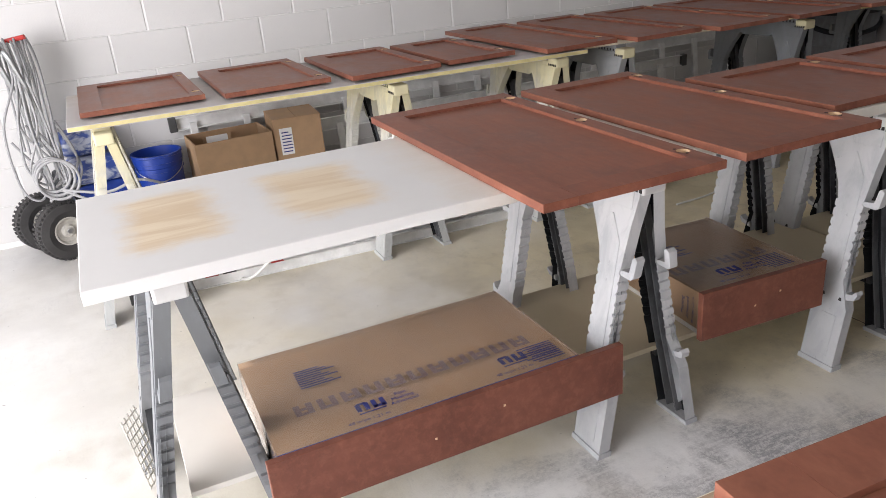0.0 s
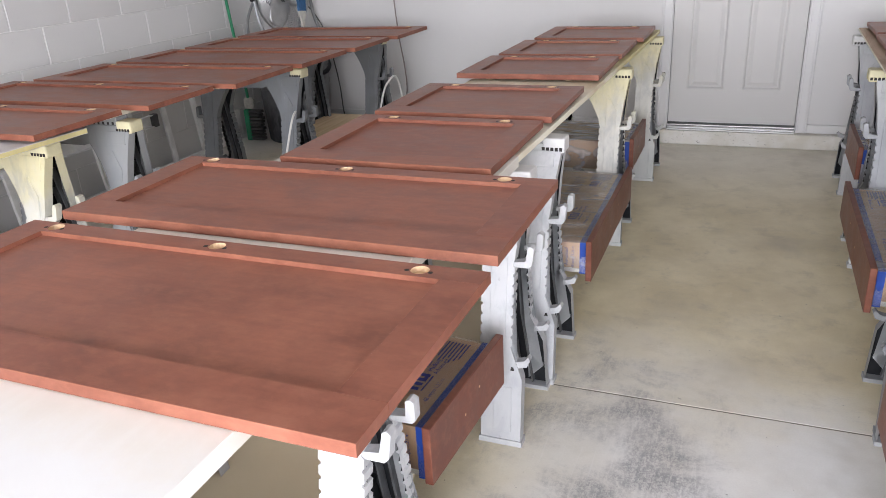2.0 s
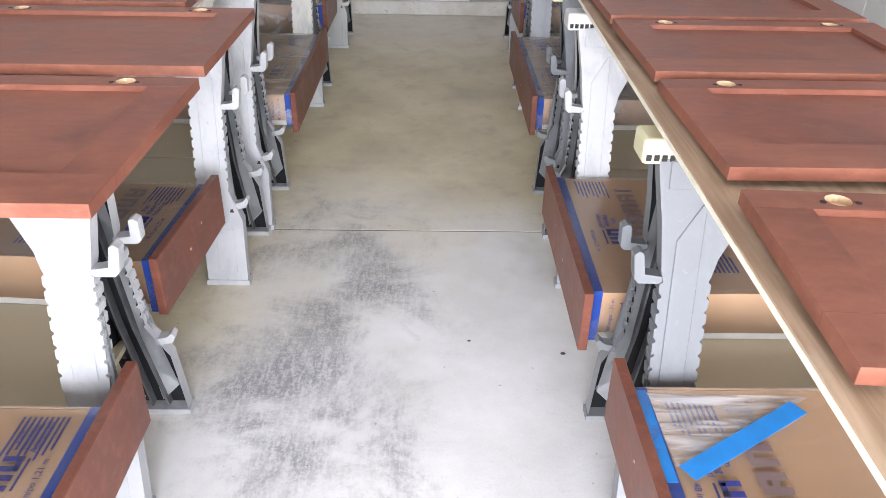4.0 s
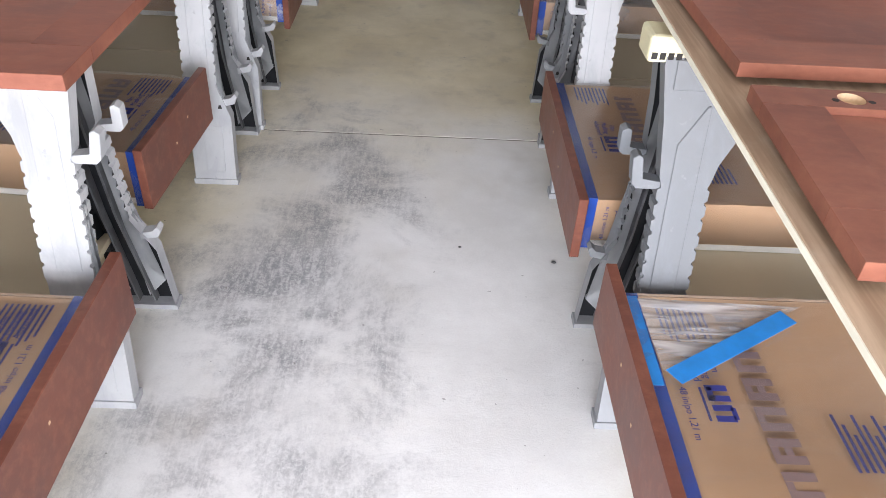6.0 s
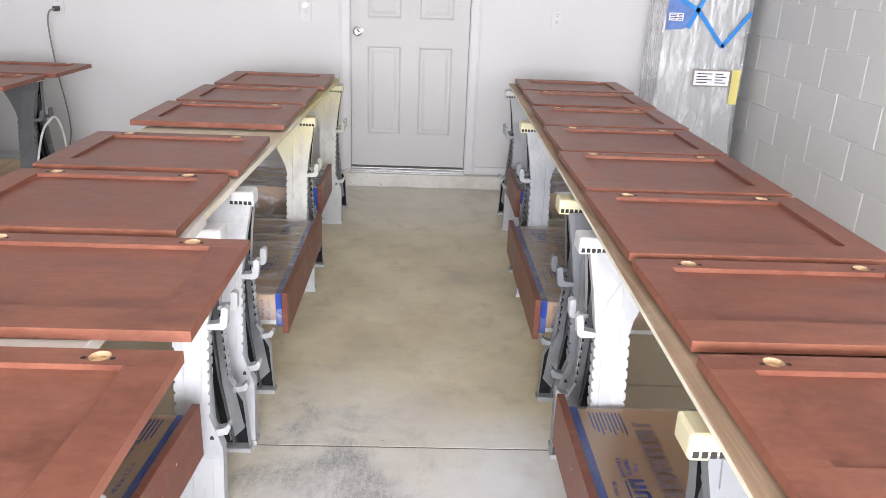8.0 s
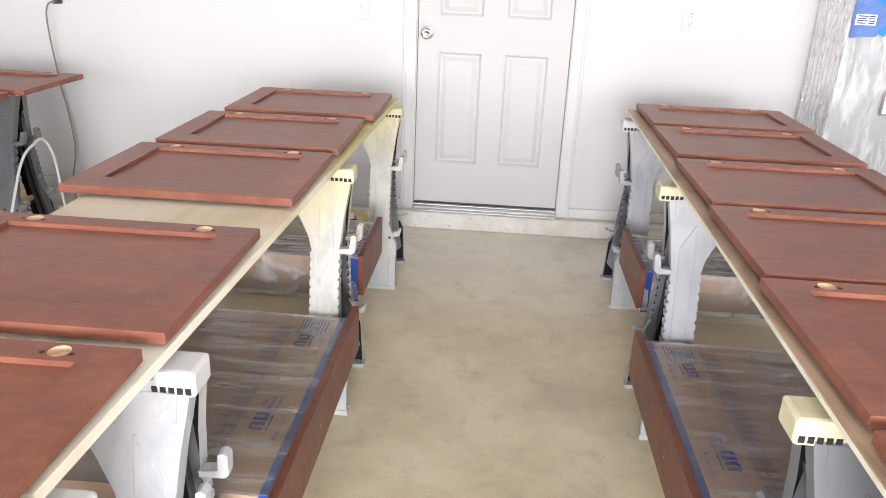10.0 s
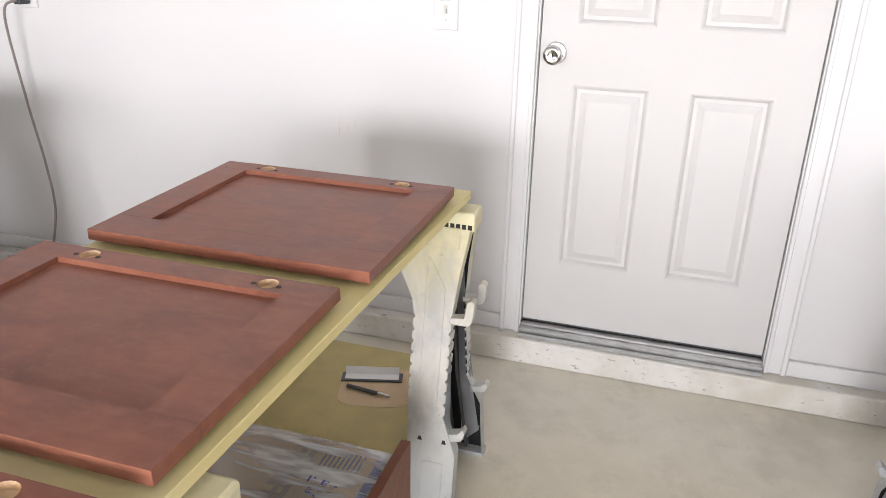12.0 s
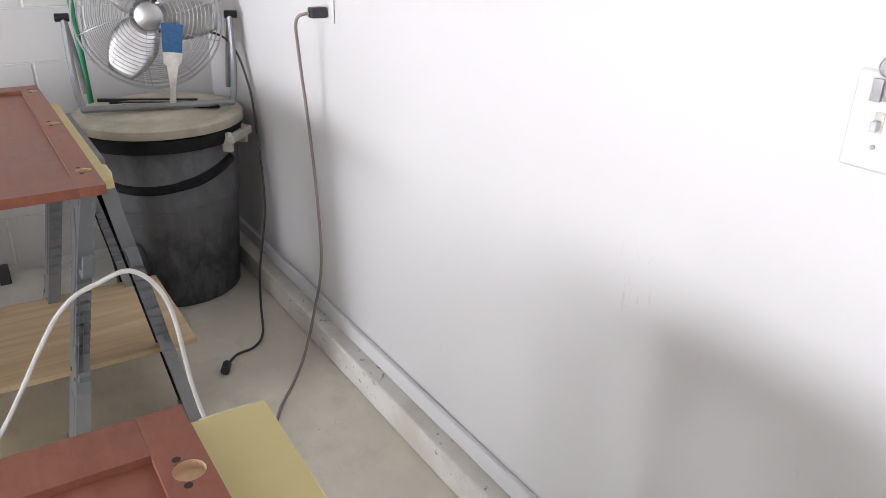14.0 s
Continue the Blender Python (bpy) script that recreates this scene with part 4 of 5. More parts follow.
# ---- masked drawers ----
def drawer(xf, y0, y1, ztop, side, by0, by1, depth, label, seed, loose_tape=False, turn=0.0):
    """A drawer on its slides of board: the front looks along side * x. Masked with kraft paper and film."""
    mid = (y0 + y1) / 2
    e = thing("drawer", pose(xf, mid, 0, 0, 0, turn) @ Matrix.Translation((0, -mid, 0)), label, "drawer", "masked drawers under the benches")
    zb = 0.2315
    zf0 = ztop - 0.155

    def bx(a, b, *r, **k):
        a, b = sorted((side * a, side * b))
        return boxed(a, b, *r, **k)

    part("drawer_front", bx(-0.021, 0.0, y0, y1, zf0, ztop, 0.0015), M_STAIN_SHADED, e, "red-brown stained slab drawer front with shade in its colour")
    for k, (fy, fz) in enumerate(((0.42, 0.45), (0.62, 0.62))):
        yy, zz = y0 + (y1 - y0) * fy, zf0 + 0.155 * fz
        part("pilot_hole", bx(-0.001, 0.0006, yy - 0.003, yy + 0.003, zz - 0.003, zz + 0.003), M_BARE, e)
    zt = ztop - 0.028
    b = part("body", bx(-depth, -0.0225, by0, by1, zb, zb + 0.016, 0.001), M_MELA, e, "white melamine drawer bottom edge")
    part("side", bx(-depth, -0.0225, by0, by0 + 0.013, zb + 0.0165, zt, 0.001), M_MAPLE, e)
    part("side", bx(-depth, -0.0225, by1 - 0.013, by1, zb + 0.0165, zt, 0.001), M_MAPLE, e)
    part("back", bx(-depth, -depth + 0.013, by0 + 0.0135, by1 - 0.0135, zb + 0.0165, zt, 0.001), M_MAPLE, e)
    # paper over the top and down the near and far sides, sagging a little
    bm = bmesh.new()
    nx, ny = 14, 18

    def sag(u, v):
        return -0.012 * math.sin(math.pi * u) * math.sin(math.pi * v) + 0.0025 * noise.noise((u * 5 + seed, v * 4, seed * 1.7))

    ya, yb = by0 - 0.0025, by1 + 0.0025
    xa, xb = -depth - 0.002, -0.0235
    grid = [[bm.verts.new((side * (xa + (xb - xa) * i / nx), ya + (yb - ya) * j / ny, zt + 0.004 + sag(i / nx, j / ny))) for j in range(ny + 1)] for i in range(nx + 1)]
    for i in range(nx):
        for j in range(ny):
            bm.faces.new([grid[i][j], grid[i + 1][j], grid[i + 1][j + 1], grid[i][j + 1]])
    for j, yy in ((0, ya), (ny, yb)):
        low = [bm.verts.new((side * (xa + (xb - xa) * i / nx), yy + 0.001 * math.sin(i * 1.7 + seed), zb + 0.02)) for i in range(nx + 1)]
        for i in range(nx):
            bm.faces.new([grid[i][j], grid[i + 1][j], low[i + 1], low[i]])
    paper = part("kraft_paper", bm, M_KRAFT, e, "brown kraft masking paper", True)
    so = paper.modifiers.new("thick", "SOLIDIFY")
    so.thickness, so.offset = 0.0006, 0
    # wrinkled film over it
    bm = bmesh.new()
    nx2, ny2 = 44, 60
    g2 = []
    for i in range(nx2 + 1):
        row = []
        for j in range(ny2 + 1):
            u, v = i / nx2, j / ny2
            k = noise.noise((u * 3 + seed * 3, v * 9 + u * 4, seed)) + 0.6 * noise.noise((u * 8 + v * 6, v * 24, seed + 5.0))
            row.append(bm.verts.new((side * (xa + (xb - xa) * u), ya - 0.001 + (yb - ya + 0.002) * v, zt + 0.0105 + sag(u, v) * 0.6 + (0.004 if seed in (3, 4, 7, 8) else 0.002) * abs(k))))
        g2.append(row)
    for i in range(nx2):
        for j in range(ny2):
            bm.faces.new([g2[i][j], g2[i + 1][j], g2[i + 1][j + 1], g2[i][j + 1]])
    for j, yy in ((0, ya - 0.003), (ny2, yb + 0.003)):
        low = [bm.verts.new((side * (xa + (xb - xa) * i / nx2), yy + 0.003 * noise.noise((i * 0.7, seed, 3)), zb + 0.004)) for i in range(nx2 + 1)]
        for i in range(nx2):
            bm.faces.new([g2[i][j], g2[i + 1][j], low[i + 1], low[i]])
    film = part("masking_film", bm, M_FILM_CRISP if seed in (4, 8) else M_FILM if seed in (3, 7) else M_FILM_CALM, e, "crumpled clear plastic masking film", True)
    film.visible_shadow = False
    # blue tape along the front and over its corner
    zz = zt + 0.0075
    part("tape", bx(-0.050, -0.0225, by0 - 0.003, by1 + 0.003, zz, zz + 0.0008), M_TAPE, e, "blue masking tape")
    part("tape", bx(-0.050, -0.0225, by0 - 0.0045, by0 - 0.0035, zb - 0.002, zz), M_TAPE, e, "blue masking tape")
    # printing: a blue mark, faint big letters as blocks, and small lines
    zi = zt + 0.0068
    span = by1 - by0
    n = 2 if span > 0.6 else 1
    for k in range(n):
        yc = by0 + span * ((k + 0.62) / n if n > 1 else 0.42)
        bm = bmesh.new()
        sx = side
        for dx, dy, hx, hy in ((-0.13, -0.03, 0.016, 0.006), (-0.13, -0.008, 0.016, 0.006), (-0.13, 0.012, 0.018, 0.006), (-0.13, 0.034, 0.018, 0.006), (-0.118, 0.022, 0.005, 0.014), (-0.146, -0.019, 0.004, 0.012), (-0.104, 0.0, 0.002, 0.035)):
            a, b2 = sorted((sx * (dx - hx), sx * (dx + hx)))
            box(bm, a, b2, yc + dy - hy, yc + dy + hy, zi, zi + 0.0006)
        part("logo_mark", bm, M_INK, e, "dark blue printed mark")
        yt = yc - side * 0.0 + 0.085
        rot = pose(0, 0, 0, 0, 0, 90 if side > 0 else -90)
        for i, tx in enumerate(("Advanced", "Masking", "Film")):
            words(tx, 0.019, M_INK, Matrix.Translation((sx * (-0.105 - 0.018 * i), yt, zi + 0.0006)) @ rot, e)
        words("48 in/po 1,21 m", 0.017, M_INK, Matrix.Translation((sx * -0.075, yc - 0.02, zi + 0.0006)) @ rot, e)
    down = pose(0, 0, 0, 90, 0, 0) @ pose(0, 0, 0, 0, 0, 90)
    for i, tx in enumerate(("48 in/po 1,21 m", "Advanced", "Masking")):
        words(tx, 0.014 if i == 0 else 0.018, M_INK, Matrix.Translation((side * (-0.075 - 0.024 * i), by0 - 0.0036, (zb + zt) / 2 + 0.005)) @ down, e)
    for k in range(int(span / 0.062)):
        bm = bmesh.new()
        yc = by0 + 0.04 + k * 0.062
        for a, b2, c, d in ((-0.232, -0.182, -0.024, -0.008), (-0.232, -0.182, 0.008, 0.024), (-0.194, -0.182, -0.0075, 0.0075), (-0.215, -0.203, -0.0075, 0.0075))[: 3 + k % 2]:
            p, q = sorted((side * a, side * b2))
            box(bm, p, q, yc + c, yc + d, zi - 0.0046, zi - 0.0044)
        part("printed_letter", bm, M_FAINT, e)
    bm = bmesh.new()
    for k in range(9):
        p, q = sorted((side * (-0.30 - 0.011 * k), side * (-0.305 - 0.011 * k)))
        box(bm, p, q, by0 + span * 0.15, by0 + span * 0.15 + 0.11 - 0.02 * (k % 3), zi - 0.0045, zi - 0.0038)
        p, q = sorted((side * (-0.075 - 0.010 * k), side * (-0.079 - 0.010 * k)))
        box(bm, p, q, by1 - 0.10 - 0.012 * (k % 3), by1 - 0.02, zi + 0.0004, zi + 0.001)
    tagged(part("small_print", bm, M_INK, e), "small blue printed lines", kind="stuff")
    if loose_tape:
        bm = bmesh.new()
        a, b2 = Vector((side * -0.062, by1 - 0.215, zi + 0.013)), Vector((side * -0.306, by1 - 0.060, zi + 0.015))
        dirv = (b2 - a).normalized()
        nrm = Vector((-dirv.y, dirv.x, 0)) * 0.018
        lo = [a - nrm, b2 - nrm, b2 + nrm, a + nrm]
        vs = [bm.verts.new(p) for p in lo] + [bm.verts.new(p + Vector((0, 0, 0.0008))) for p in lo]
        bm.faces.new(vs[:4]), bm.faces.new(vs[4:])
        for k in range(4):
            bm.faces.new([vs[k], vs[(k + 1) % 4], vs[4 + (k + 1) % 4], vs[4 + k]])
        part("tape", bm, M_TAPE_L, e, "light blue tape across the film")
        bm = bmesh.new()
        n = 24
        g = {}
        for i in range(n + 1):
            for j in range(n + 1 - i):
                u, v = i / n, j / n
                q = Vector((side * -0.045, by1 - 0.012, zi)) + u * Vector((side * -0.300, -0.010, 0)) + v * Vector((side * -0.006, -0.185, 0))
                q.z += 0.006 + 0.007 * abs(noise.noise((u * 3 + v * 11, v * 4, 2.0))) * (1 - abs(u - v))
                g[i, j] = bm.verts.new(q)
        for i in range(n):
            for j in range(n - i):
                bm.faces.new([g[i, j], g[i + 1, j], g[i, j + 1]])
                if j < n - i - 1:
                    bm.faces.new([g[i + 1, j], g[i + 1, j + 1], g[i, j + 1]])
        flap = part("loose_film", bm, M_FLAP, e, "loose crumpled flap of clear film", True)
        flap.visible_shadow = False
        part("tape", bx(-0.046, -0.0225, by1 - 0.225, by1 - 0.005, zi + 0.003, zi + 0.0045), M_TAPE_L, e, "light blue tape over the edge")
    return e


DL = "red-brown drawer front, its box masked with kraft paper and film"
drawer(-0.022, -5.335, -4.375, 0.365, 1, -5.30, -4.49, 0.52, DL + ", wide", 1)
drawer(-0.067, -4.050, -3.590, 0.395, 1, -4.02, -3.62, 0.52, DL, 2, turn=-3.6)
drawer(0.040, -2.830, -1.885, 0.373, 1, -2.79, -1.945, 0.55, DL + ", wide", 3)
drawer(0.0, -1.575, -1.130, 0.42, 1, -1.55, -1.165, 0.52, DL, 4)
drawer(0.900, -4.94, -4.385, 0.390, -1, -4.90, -4.455, 0.55, "red-brown drawer front, box masked with kraft and loose blue tape", 5, True)
drawer(0.883, -4.16, -3.485, 0.385, -1, -4.115, -3.525, 0.55, DL, 6)
drawer(0.915, -2.835, -1.92, 0.375, -1, -2.80, -1.96, 0.55, DL + ", wide", 7)
drawer(1.000, -1.50, -1.04, 0.41, -1, -1.47, -1.08, 0.52, DL, 8)


# ---- bin, fan, brush and broom in the corner ----
def bin_and_lid():
    e = thing("garbage_can", pose(-2.72, -0.335, 0), "round dark grey plastic garbage can with a dusty tan lid", "garbage can")
    prof = ((0, 0.0), (0.225, 0.0), (0.235, 0.01), (0.262, 0.40), (0.268, 0.405), (0.27, 0.43), (0.265, 0.44), (0.278, 0.64), (0.285, 0.645), (0.285, 0.69), (0.272, 0.69), (0.255, 0.30), (0.22, 0.02), (0, 0.02))
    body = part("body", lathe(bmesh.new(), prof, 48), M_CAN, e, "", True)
    part("lid", lathe(bmesh.new(), ((0.300, 0.675), (0.303, 0.68), (0.303, 0.705), (0.296, 0.712), (0.25, 0.716), (0.24, 0.726), (0.12, 0.736), (0, 0.738), (0, 0.732), (0.24, 0.72), (0.288, 0.705), (0.288, 0.675)), 48), M_LIDTAN, e, "dusty tan plastic lid", True)
    bm = bmesh.new()
    for k in range(3):
        rod(bm, (-0.16 + k * 0.07, -0.18 + k * 0.03, 0.7345), (0.02 + k * 0.07, 0.14 + k * 0.02, 0.7375), 0.007, 6)
    part("bin_liner", lathe(bmesh.new(), ((0.287, 0.674), (0.297, 0.668), (0.299, 0.645), (0.291, 0.622), (0.287, 0.624), (0.286, 0.674)), 48), M_BLACK, e, "black liner folded over the rim", True)
    part("lid_groove", bm, M_BLACK, e, "dark grooves across the lid")
    for ang in (48, 228):
        m = pose(0, 0, 0, 0, 0, ang)
        bm = bmesh.new()
        box(bm, 0.272, 0.31, -0.075, -0.055, 0.59, 0.66, 0.004, m)
        box(bm, 0.272, 0.31, 0.055, 0.075, 0.59, 0.66, 0.004, m)
        box(bm, 0.298, 0.325, -0.085, 0.085, 0.625, 0.655, 0.006, m)
        part("handle", bm, M_DIRTYW, e, "dusty moulded handle")
    bm = bmesh.new()
    tube(bm, [((0.262 + 0.012 * (z > 0.5)) * math.cos(a), (0.262 + 0.012 * (z > 0.5)) * math.sin(a), z) for a, z in ((radians(-100 + 12 * k), 0.555 - 0.07 * math.sin(math.pi * k / 12)) for k in range(13))], 0.019, 8, 3)
    part("moulded_band", bm, M_BLACK, body)
    bm = bmesh.new()
    tube(bm, [(0.255 * math.cos(a), 0.255 * math.sin(a), z) for a, z in ((radians(-68), 0.04), (radians(-66), 0.22), (radians(-60), 0.27), (radians(-45), 0.275), (radians(-39), 0.23), (radians(-36), 0.05))], 0.008, 6, 4)
    part("moulded_arch", bm, M_CARBON, body)


bin_and_lid()


def drum_fan():
    c = Vector((-2.74, -0.322, 1.045))
    aim = (Vector((0.2, -1.0, 1.30)) - c).normalized()
    e = thing("floor_fan", Matrix.Translation(c) @ aim.to_track_quat("Z", "Y").to_matrix().to_4x4(), "grey metal drum fan with wire grille standing on the garbage can", "fan")
    R = 0.250
    for zc in (0.055, -0.055):
        bm = bmesh.new()
        n = 15
        for k in range(n):
            rr = 0.05 + (R - 0.05) * k / (n - 1)
            ring(bm, (0, 0, zc * math.cos(0.5 * math.pi * min(1, rr / R) ** 3) + 0.0), rr, 0.0012, seg=40, tube_seg=4)
        for k in range(10):
            a = 2 * math.pi * k / 10
            pts = [(q * math.cos(a + 0.25 * q / R), q * math.sin(a + 0.25 * q / R), zc * math.cos(0.5 * math.pi * (q / R) ** 3)) for q in (0.045, 0.12, 0.2, 0.245, R)]
            tube(bm, pts, 0.0018, 4, 3)
        part("grille", bm, M_STEEL, e, "wire grille")
    part("rim", lathe(bmesh.new(), ((R, -0.012), (R + 0.006, -0.012), (R + 0.006, 0.012), (R, 0.012), (R, -0.012)), 48), M_STEEL, e)
    part("badge", lathe(bmesh.new(), ((0, 0.066), (0.036, 0.064), (0.047, 0.056), (0.047, 0.05), (0, 0.05)), 28), M_ALU, e, "round silver hub badge", True)
    part("motor", lathe(bmesh.new(), ((0, -0.13), (0.06, -0.125), (0.068, -0.11), (0.068, -0.03), (0.05, -0.02), (0, -0.02)), 24), M_CARBON, e, "grey motor housing", True)
    for k in range(3):
        bm = bmesh.new()
        m = pose(0, 0, 0, 0, 0, 118 + 120 * k)
        rows = []
        for i in range(9):
            q = 0.045 + 0.19 * i / 8
            wd = 0.055 + 0.085 * math.sin(math.pi * min(1, (i + 1) / 9.5))
            rows.append([bm.verts.new(m @ Vector((q * math.cos(a), q * math.sin(a), 0.028 * (j / 6 - 0.5) + 0.012))) for j in range(7) for a in [(j / 6 - 0.5) * wd / q * 1.25]])
        for a, b in zip(rows, rows[1:]):
            for j in range(6):
                bm.faces.new([a[j], a[j + 1], b[j + 1], b[j]])
        bl = part("blade", bm, M_ALU, e, "polished aluminium blade", True)
        bl.modifiers.new("thick", "SOLIDIFY").thickness = 0.002
    # tubular stand, resting on the lid
    inv = e.matrix_world.inverted()
    side = aim.cross(Vector((0, 0, 1))).normalized()
    back = Vector((aim.x, aim.y, 0)).normalized()
    zl = 0.745
    bm = bmesh.new()
    f = []
    for s in (-1, 1):
        f.append([c + s * side * 0.278, c + s * side * 0.275 - Vector((0, 0, 0.17)) + back * 0.03, Vector((*(c + s * side * 0.255 + back * 0.10).xy, zl + 0.012)), Vector((*(c + s * side * 0.20 + back * 0.13).xy, zl + 0.006))])
    tube(bm, [inv @ p for p in f[0] + f[1][::-1]], 0.012, 8, 6)
    bm2 = [Vector((*(c + s * side * 0.26 - back * 0.13).xy, zl + 0.009)) for s in (-1, 1)]
    for s, p in zip((-1, 1), bm2):
        tube(bm, [inv @ (c + s * side * 0.278), inv @ (c + s * side * 0.27 - back * 0.10 - Vector((0, 0, 0.14))), inv @ p], 0.010, 8, 5)
    part("stand", bm, M_TUBE, e, "bent grey steel tube stand", True)
    for s in (-1, 1):
        bm = rod(bmesh.new(), inv @ (c + s * side * 0.26), inv @ (c + s * side * 0.305), 0.014, 10)
        part("pivot_knob", bm, M_BLACK, e)


drum_fan()


def paint_brush():
    a, b = Vector((-2.60, -0.31, 0.74)), Vector((-2.615, -0.275, 1.035))
    e = thing("paint_brush", pose(*a), "worn paint brush with blue bristles leaning on the fan", "paint brush")
    d = (b - a)
    u = d.normalized()
    w = u.cross(Vector((-0.94, 0.2, 0))).normalized() * -1
    n = u.cross(w)

    def slab(s0, s1, w0, w1, th):
        bm = bmesh.new()
        vs = []
        for s, hw in ((s0, w0), (s1, w1)):
            for i, j in ((-1, -1), (1, -1), (1, 1), (-1, 1)):
                vs.append(bm.verts.new(d * s + w * hw * i + n * th * j))
        bm.faces.new(vs[:4]), bm.faces.new(vs[4:])
        for k in range(4):
            bm.faces.new([vs[k], vs[(k + 1) % 4], vs[4 + (k + 1) % 4], vs[4 + k]])
        return bm

    bm = slab(0.0, 0.25, 0.012, 0.009, 0.007)
    part("handle", bm, M_DIRTYW, e, "paint-spattered wooden handle")
    part("handle_neck", slab(0.25, 0.52, 0.009, 0.020, 0.009), M_DIRTYW, e)
    part("ferrule", slab(0.52, 0.66, 0.029, 0.032, 0.012), M_DIRTYW, e, "paint-crusted ferrule")
    part("bristles", slab(0.66, 0.98, 0.032, 0.036, 0.012), M_BRISTLE, e, "blue stained bristles")


paint_brush()

e = thing("broom", pose(-3.03, -0.50, 0), "green broom with dark bristles and a long green pole", "broom")
part("head", boxed(-0.055, -0.012, -0.03, 0.03, 0.0, 0.24, 0.008), M_GREEN, e, "green plastic broom back")
part("socket", boxed(-0.05, 0.03, -0.022, 0.022, 0.2405, 0.33, 0.018), M_DIRTYW, e, "dusty pale socket")
part("pole", rod(bmesh.new(), (-0.012, -0.004, 0.325), (-0.085, -0.03, 1.36), 0.011, 12), M_GREEN, e, "long green painted pole")
rnd = random.Random(9)
for k in range(9):
    z = 0.006 + k * 0.026
    part("bristle_tuft", boxed(-0.0115, 0.085 + 0.015 * rnd.random(), -0.028, 0.028, z, z + 0.020, 0.003), M_WIRE, e)


# ---- outlets, switch, cords ----
def wall_plate(name, x0, x1, z0, z1, label, cat, kind):
    e = thing(name, pose(x0, -0.0005, z0), label, cat)
    w, h = x1 - x0, z1 - z0
    part("plate", boxed(0, w, -0.007, 0, 0, h, 0.003), M_TRIM, e)
    if kind == "switch":
        part("toggle_slot", boxed(w / 2 - 0.006, w / 2 + 0.006, -0.0085, -0.0072, h / 2 - 0.013, h / 2 + 0.013), M_DIRTYW, e)
        part("toggle", boxed(w / 2 - 0.004, w / 2 + 0.004, -0.02, -0.0086, h / 2 - 0.01, h / 2 + 0.003, 0.001), M_WHITE, e)
        for z in (0.25, 0.78):
            bm = rod(bmesh.new(), (w / 2, -0.0085, h * z), (w / 2, -0.0072, h * z), 0.0035, 10)
            part("screw", bm, M_STEEL, e)
    else:
        for z in (0.30, 0.70):
            bm = rod(bmesh.new(), (w / 2, -0.0095, h * z), (w / 2, -0.0072, h * z), 0.0165, 20)
            r = part("receptacle", bm, M_WHITE, e)
            for s in (-1, 1):
                part("slot", boxed(w / 2 + s * 0.006 - 0.001, w / 2 + s * 0.006 + 0.001, -0.0102, -0.0096, h * z - 0.002, h * z + 0.007), M_HOLE_SHADE, r)
            part("slot", boxed(w / 2 - 0.002, w / 2 + 0.002, -0.0102, -0.0096, h * z - 0.011, h * z - 0.007), M_HOLE_SHADE, r)
    return e


wall_plate("light_switch", -0.332, -0.252, 1.107, 1.230, "white toggle light switch plate with hanging keys", "light switch", "switch")
wall_plate("outlet", 1.345, 1.425, 1.124, 1.246, "white duplex outlet plate", "outlet", "outlet")
wall_plate("outlet", -1.950, -1.870, 1.100, 1.222, "white duplex outlet plate with a cord plugged in", "outlet", "outlet")

e = thing("key_ring", pose(-0.293, -0.012, 1.236), "small bunch of keys hanging over the switch", "keys")
bm = ring(bmesh.new(), (0, 0, 0), 0.013, 0.0015, (0, 1, 0), 20, 6)
part("ring", bm, M_STEEL, e)
for k, (dx, dz) in enumerate(((-0.008, -0.03), (0.008, -0.028))):
    part("key", boxed(dx - 0.007, dx + 0.007, -0.003 + 0.002 * k, -0.0015 + 0.002 * k, dz - 0.012, dz + 0.016, 0.0005), M_STEEL, e)
part("nail", rod(bmesh.new(), (0.0, 0.011, 0.015), (0.0, -0.012, 0.017), 0.002, 8), M_STEEL, e)
bm = tube(bmesh.new(), [(0.0, 0, 0.013), (-0.002, 0.001, 0.05), (0.004, 0.0, 0.10)], 0.0012, 6, 4)
part("string", bm, M_CORD, e)

e = thing("extension_cord", pose(-1.91, -0.012, 1.13), "brown-grey power cord hanging from the outlet to the floor", "power cord")
part("plug", boxed(-0.016, 0.016, -0.05, 0.0, -0.014, 0.016, 0.005), M_CARBON, e, "dark moulded plug")
bm = tube(bmesh.new(), [(0, -0.05, 0.0), (-0.025, -0.08, -0.02), (-0.045, -0.07, -0.12), (-0.035, -0.05, -0.40), (-0.005, -0.05, -0.62), (0.005, -0.055, -0.80), (-0.02, -0.08, -0.98), (0.03, -0.14, -1.09), (0.12, -0.22, -1.124), (0.25, -0.32, -1.124), (0.45, -0.42, -1.124)], 0.0048, 8, 10)
part("cord", bm, M_CORD, e, "", True)
e = thing("power_cord", pose(0, 0, 0), "black power cord lying on the floor beside the bin", "power cord")
bm = tube(bmesh.new(), [(-2.76, -0.20, 1.0), (-2.70, -0.06, 0.95), (-2.61, -0.024, 0.80), (-2.55, -0.024, 0.60), (-2.50, -0.035, 0.35), (-2.45, -0.09, 0.12), (-2.36, -0.13, 0.012), (-2.15, -0.20, 0.006), (-2.07, -0.26, 0.006), (-2.05, -0.33, 0.006), (-1.99, -0.385, 0.008)], 0.0045, 8, 10)
part("cord", bm, M_WIRE, e, "", True)
bm = rod(bmesh.new(), (-1.995, -0.38, 0.016), (-1.955, -0.40, 0.016), 0.015, 10)
part("plug", bm, M_WIRE, e)
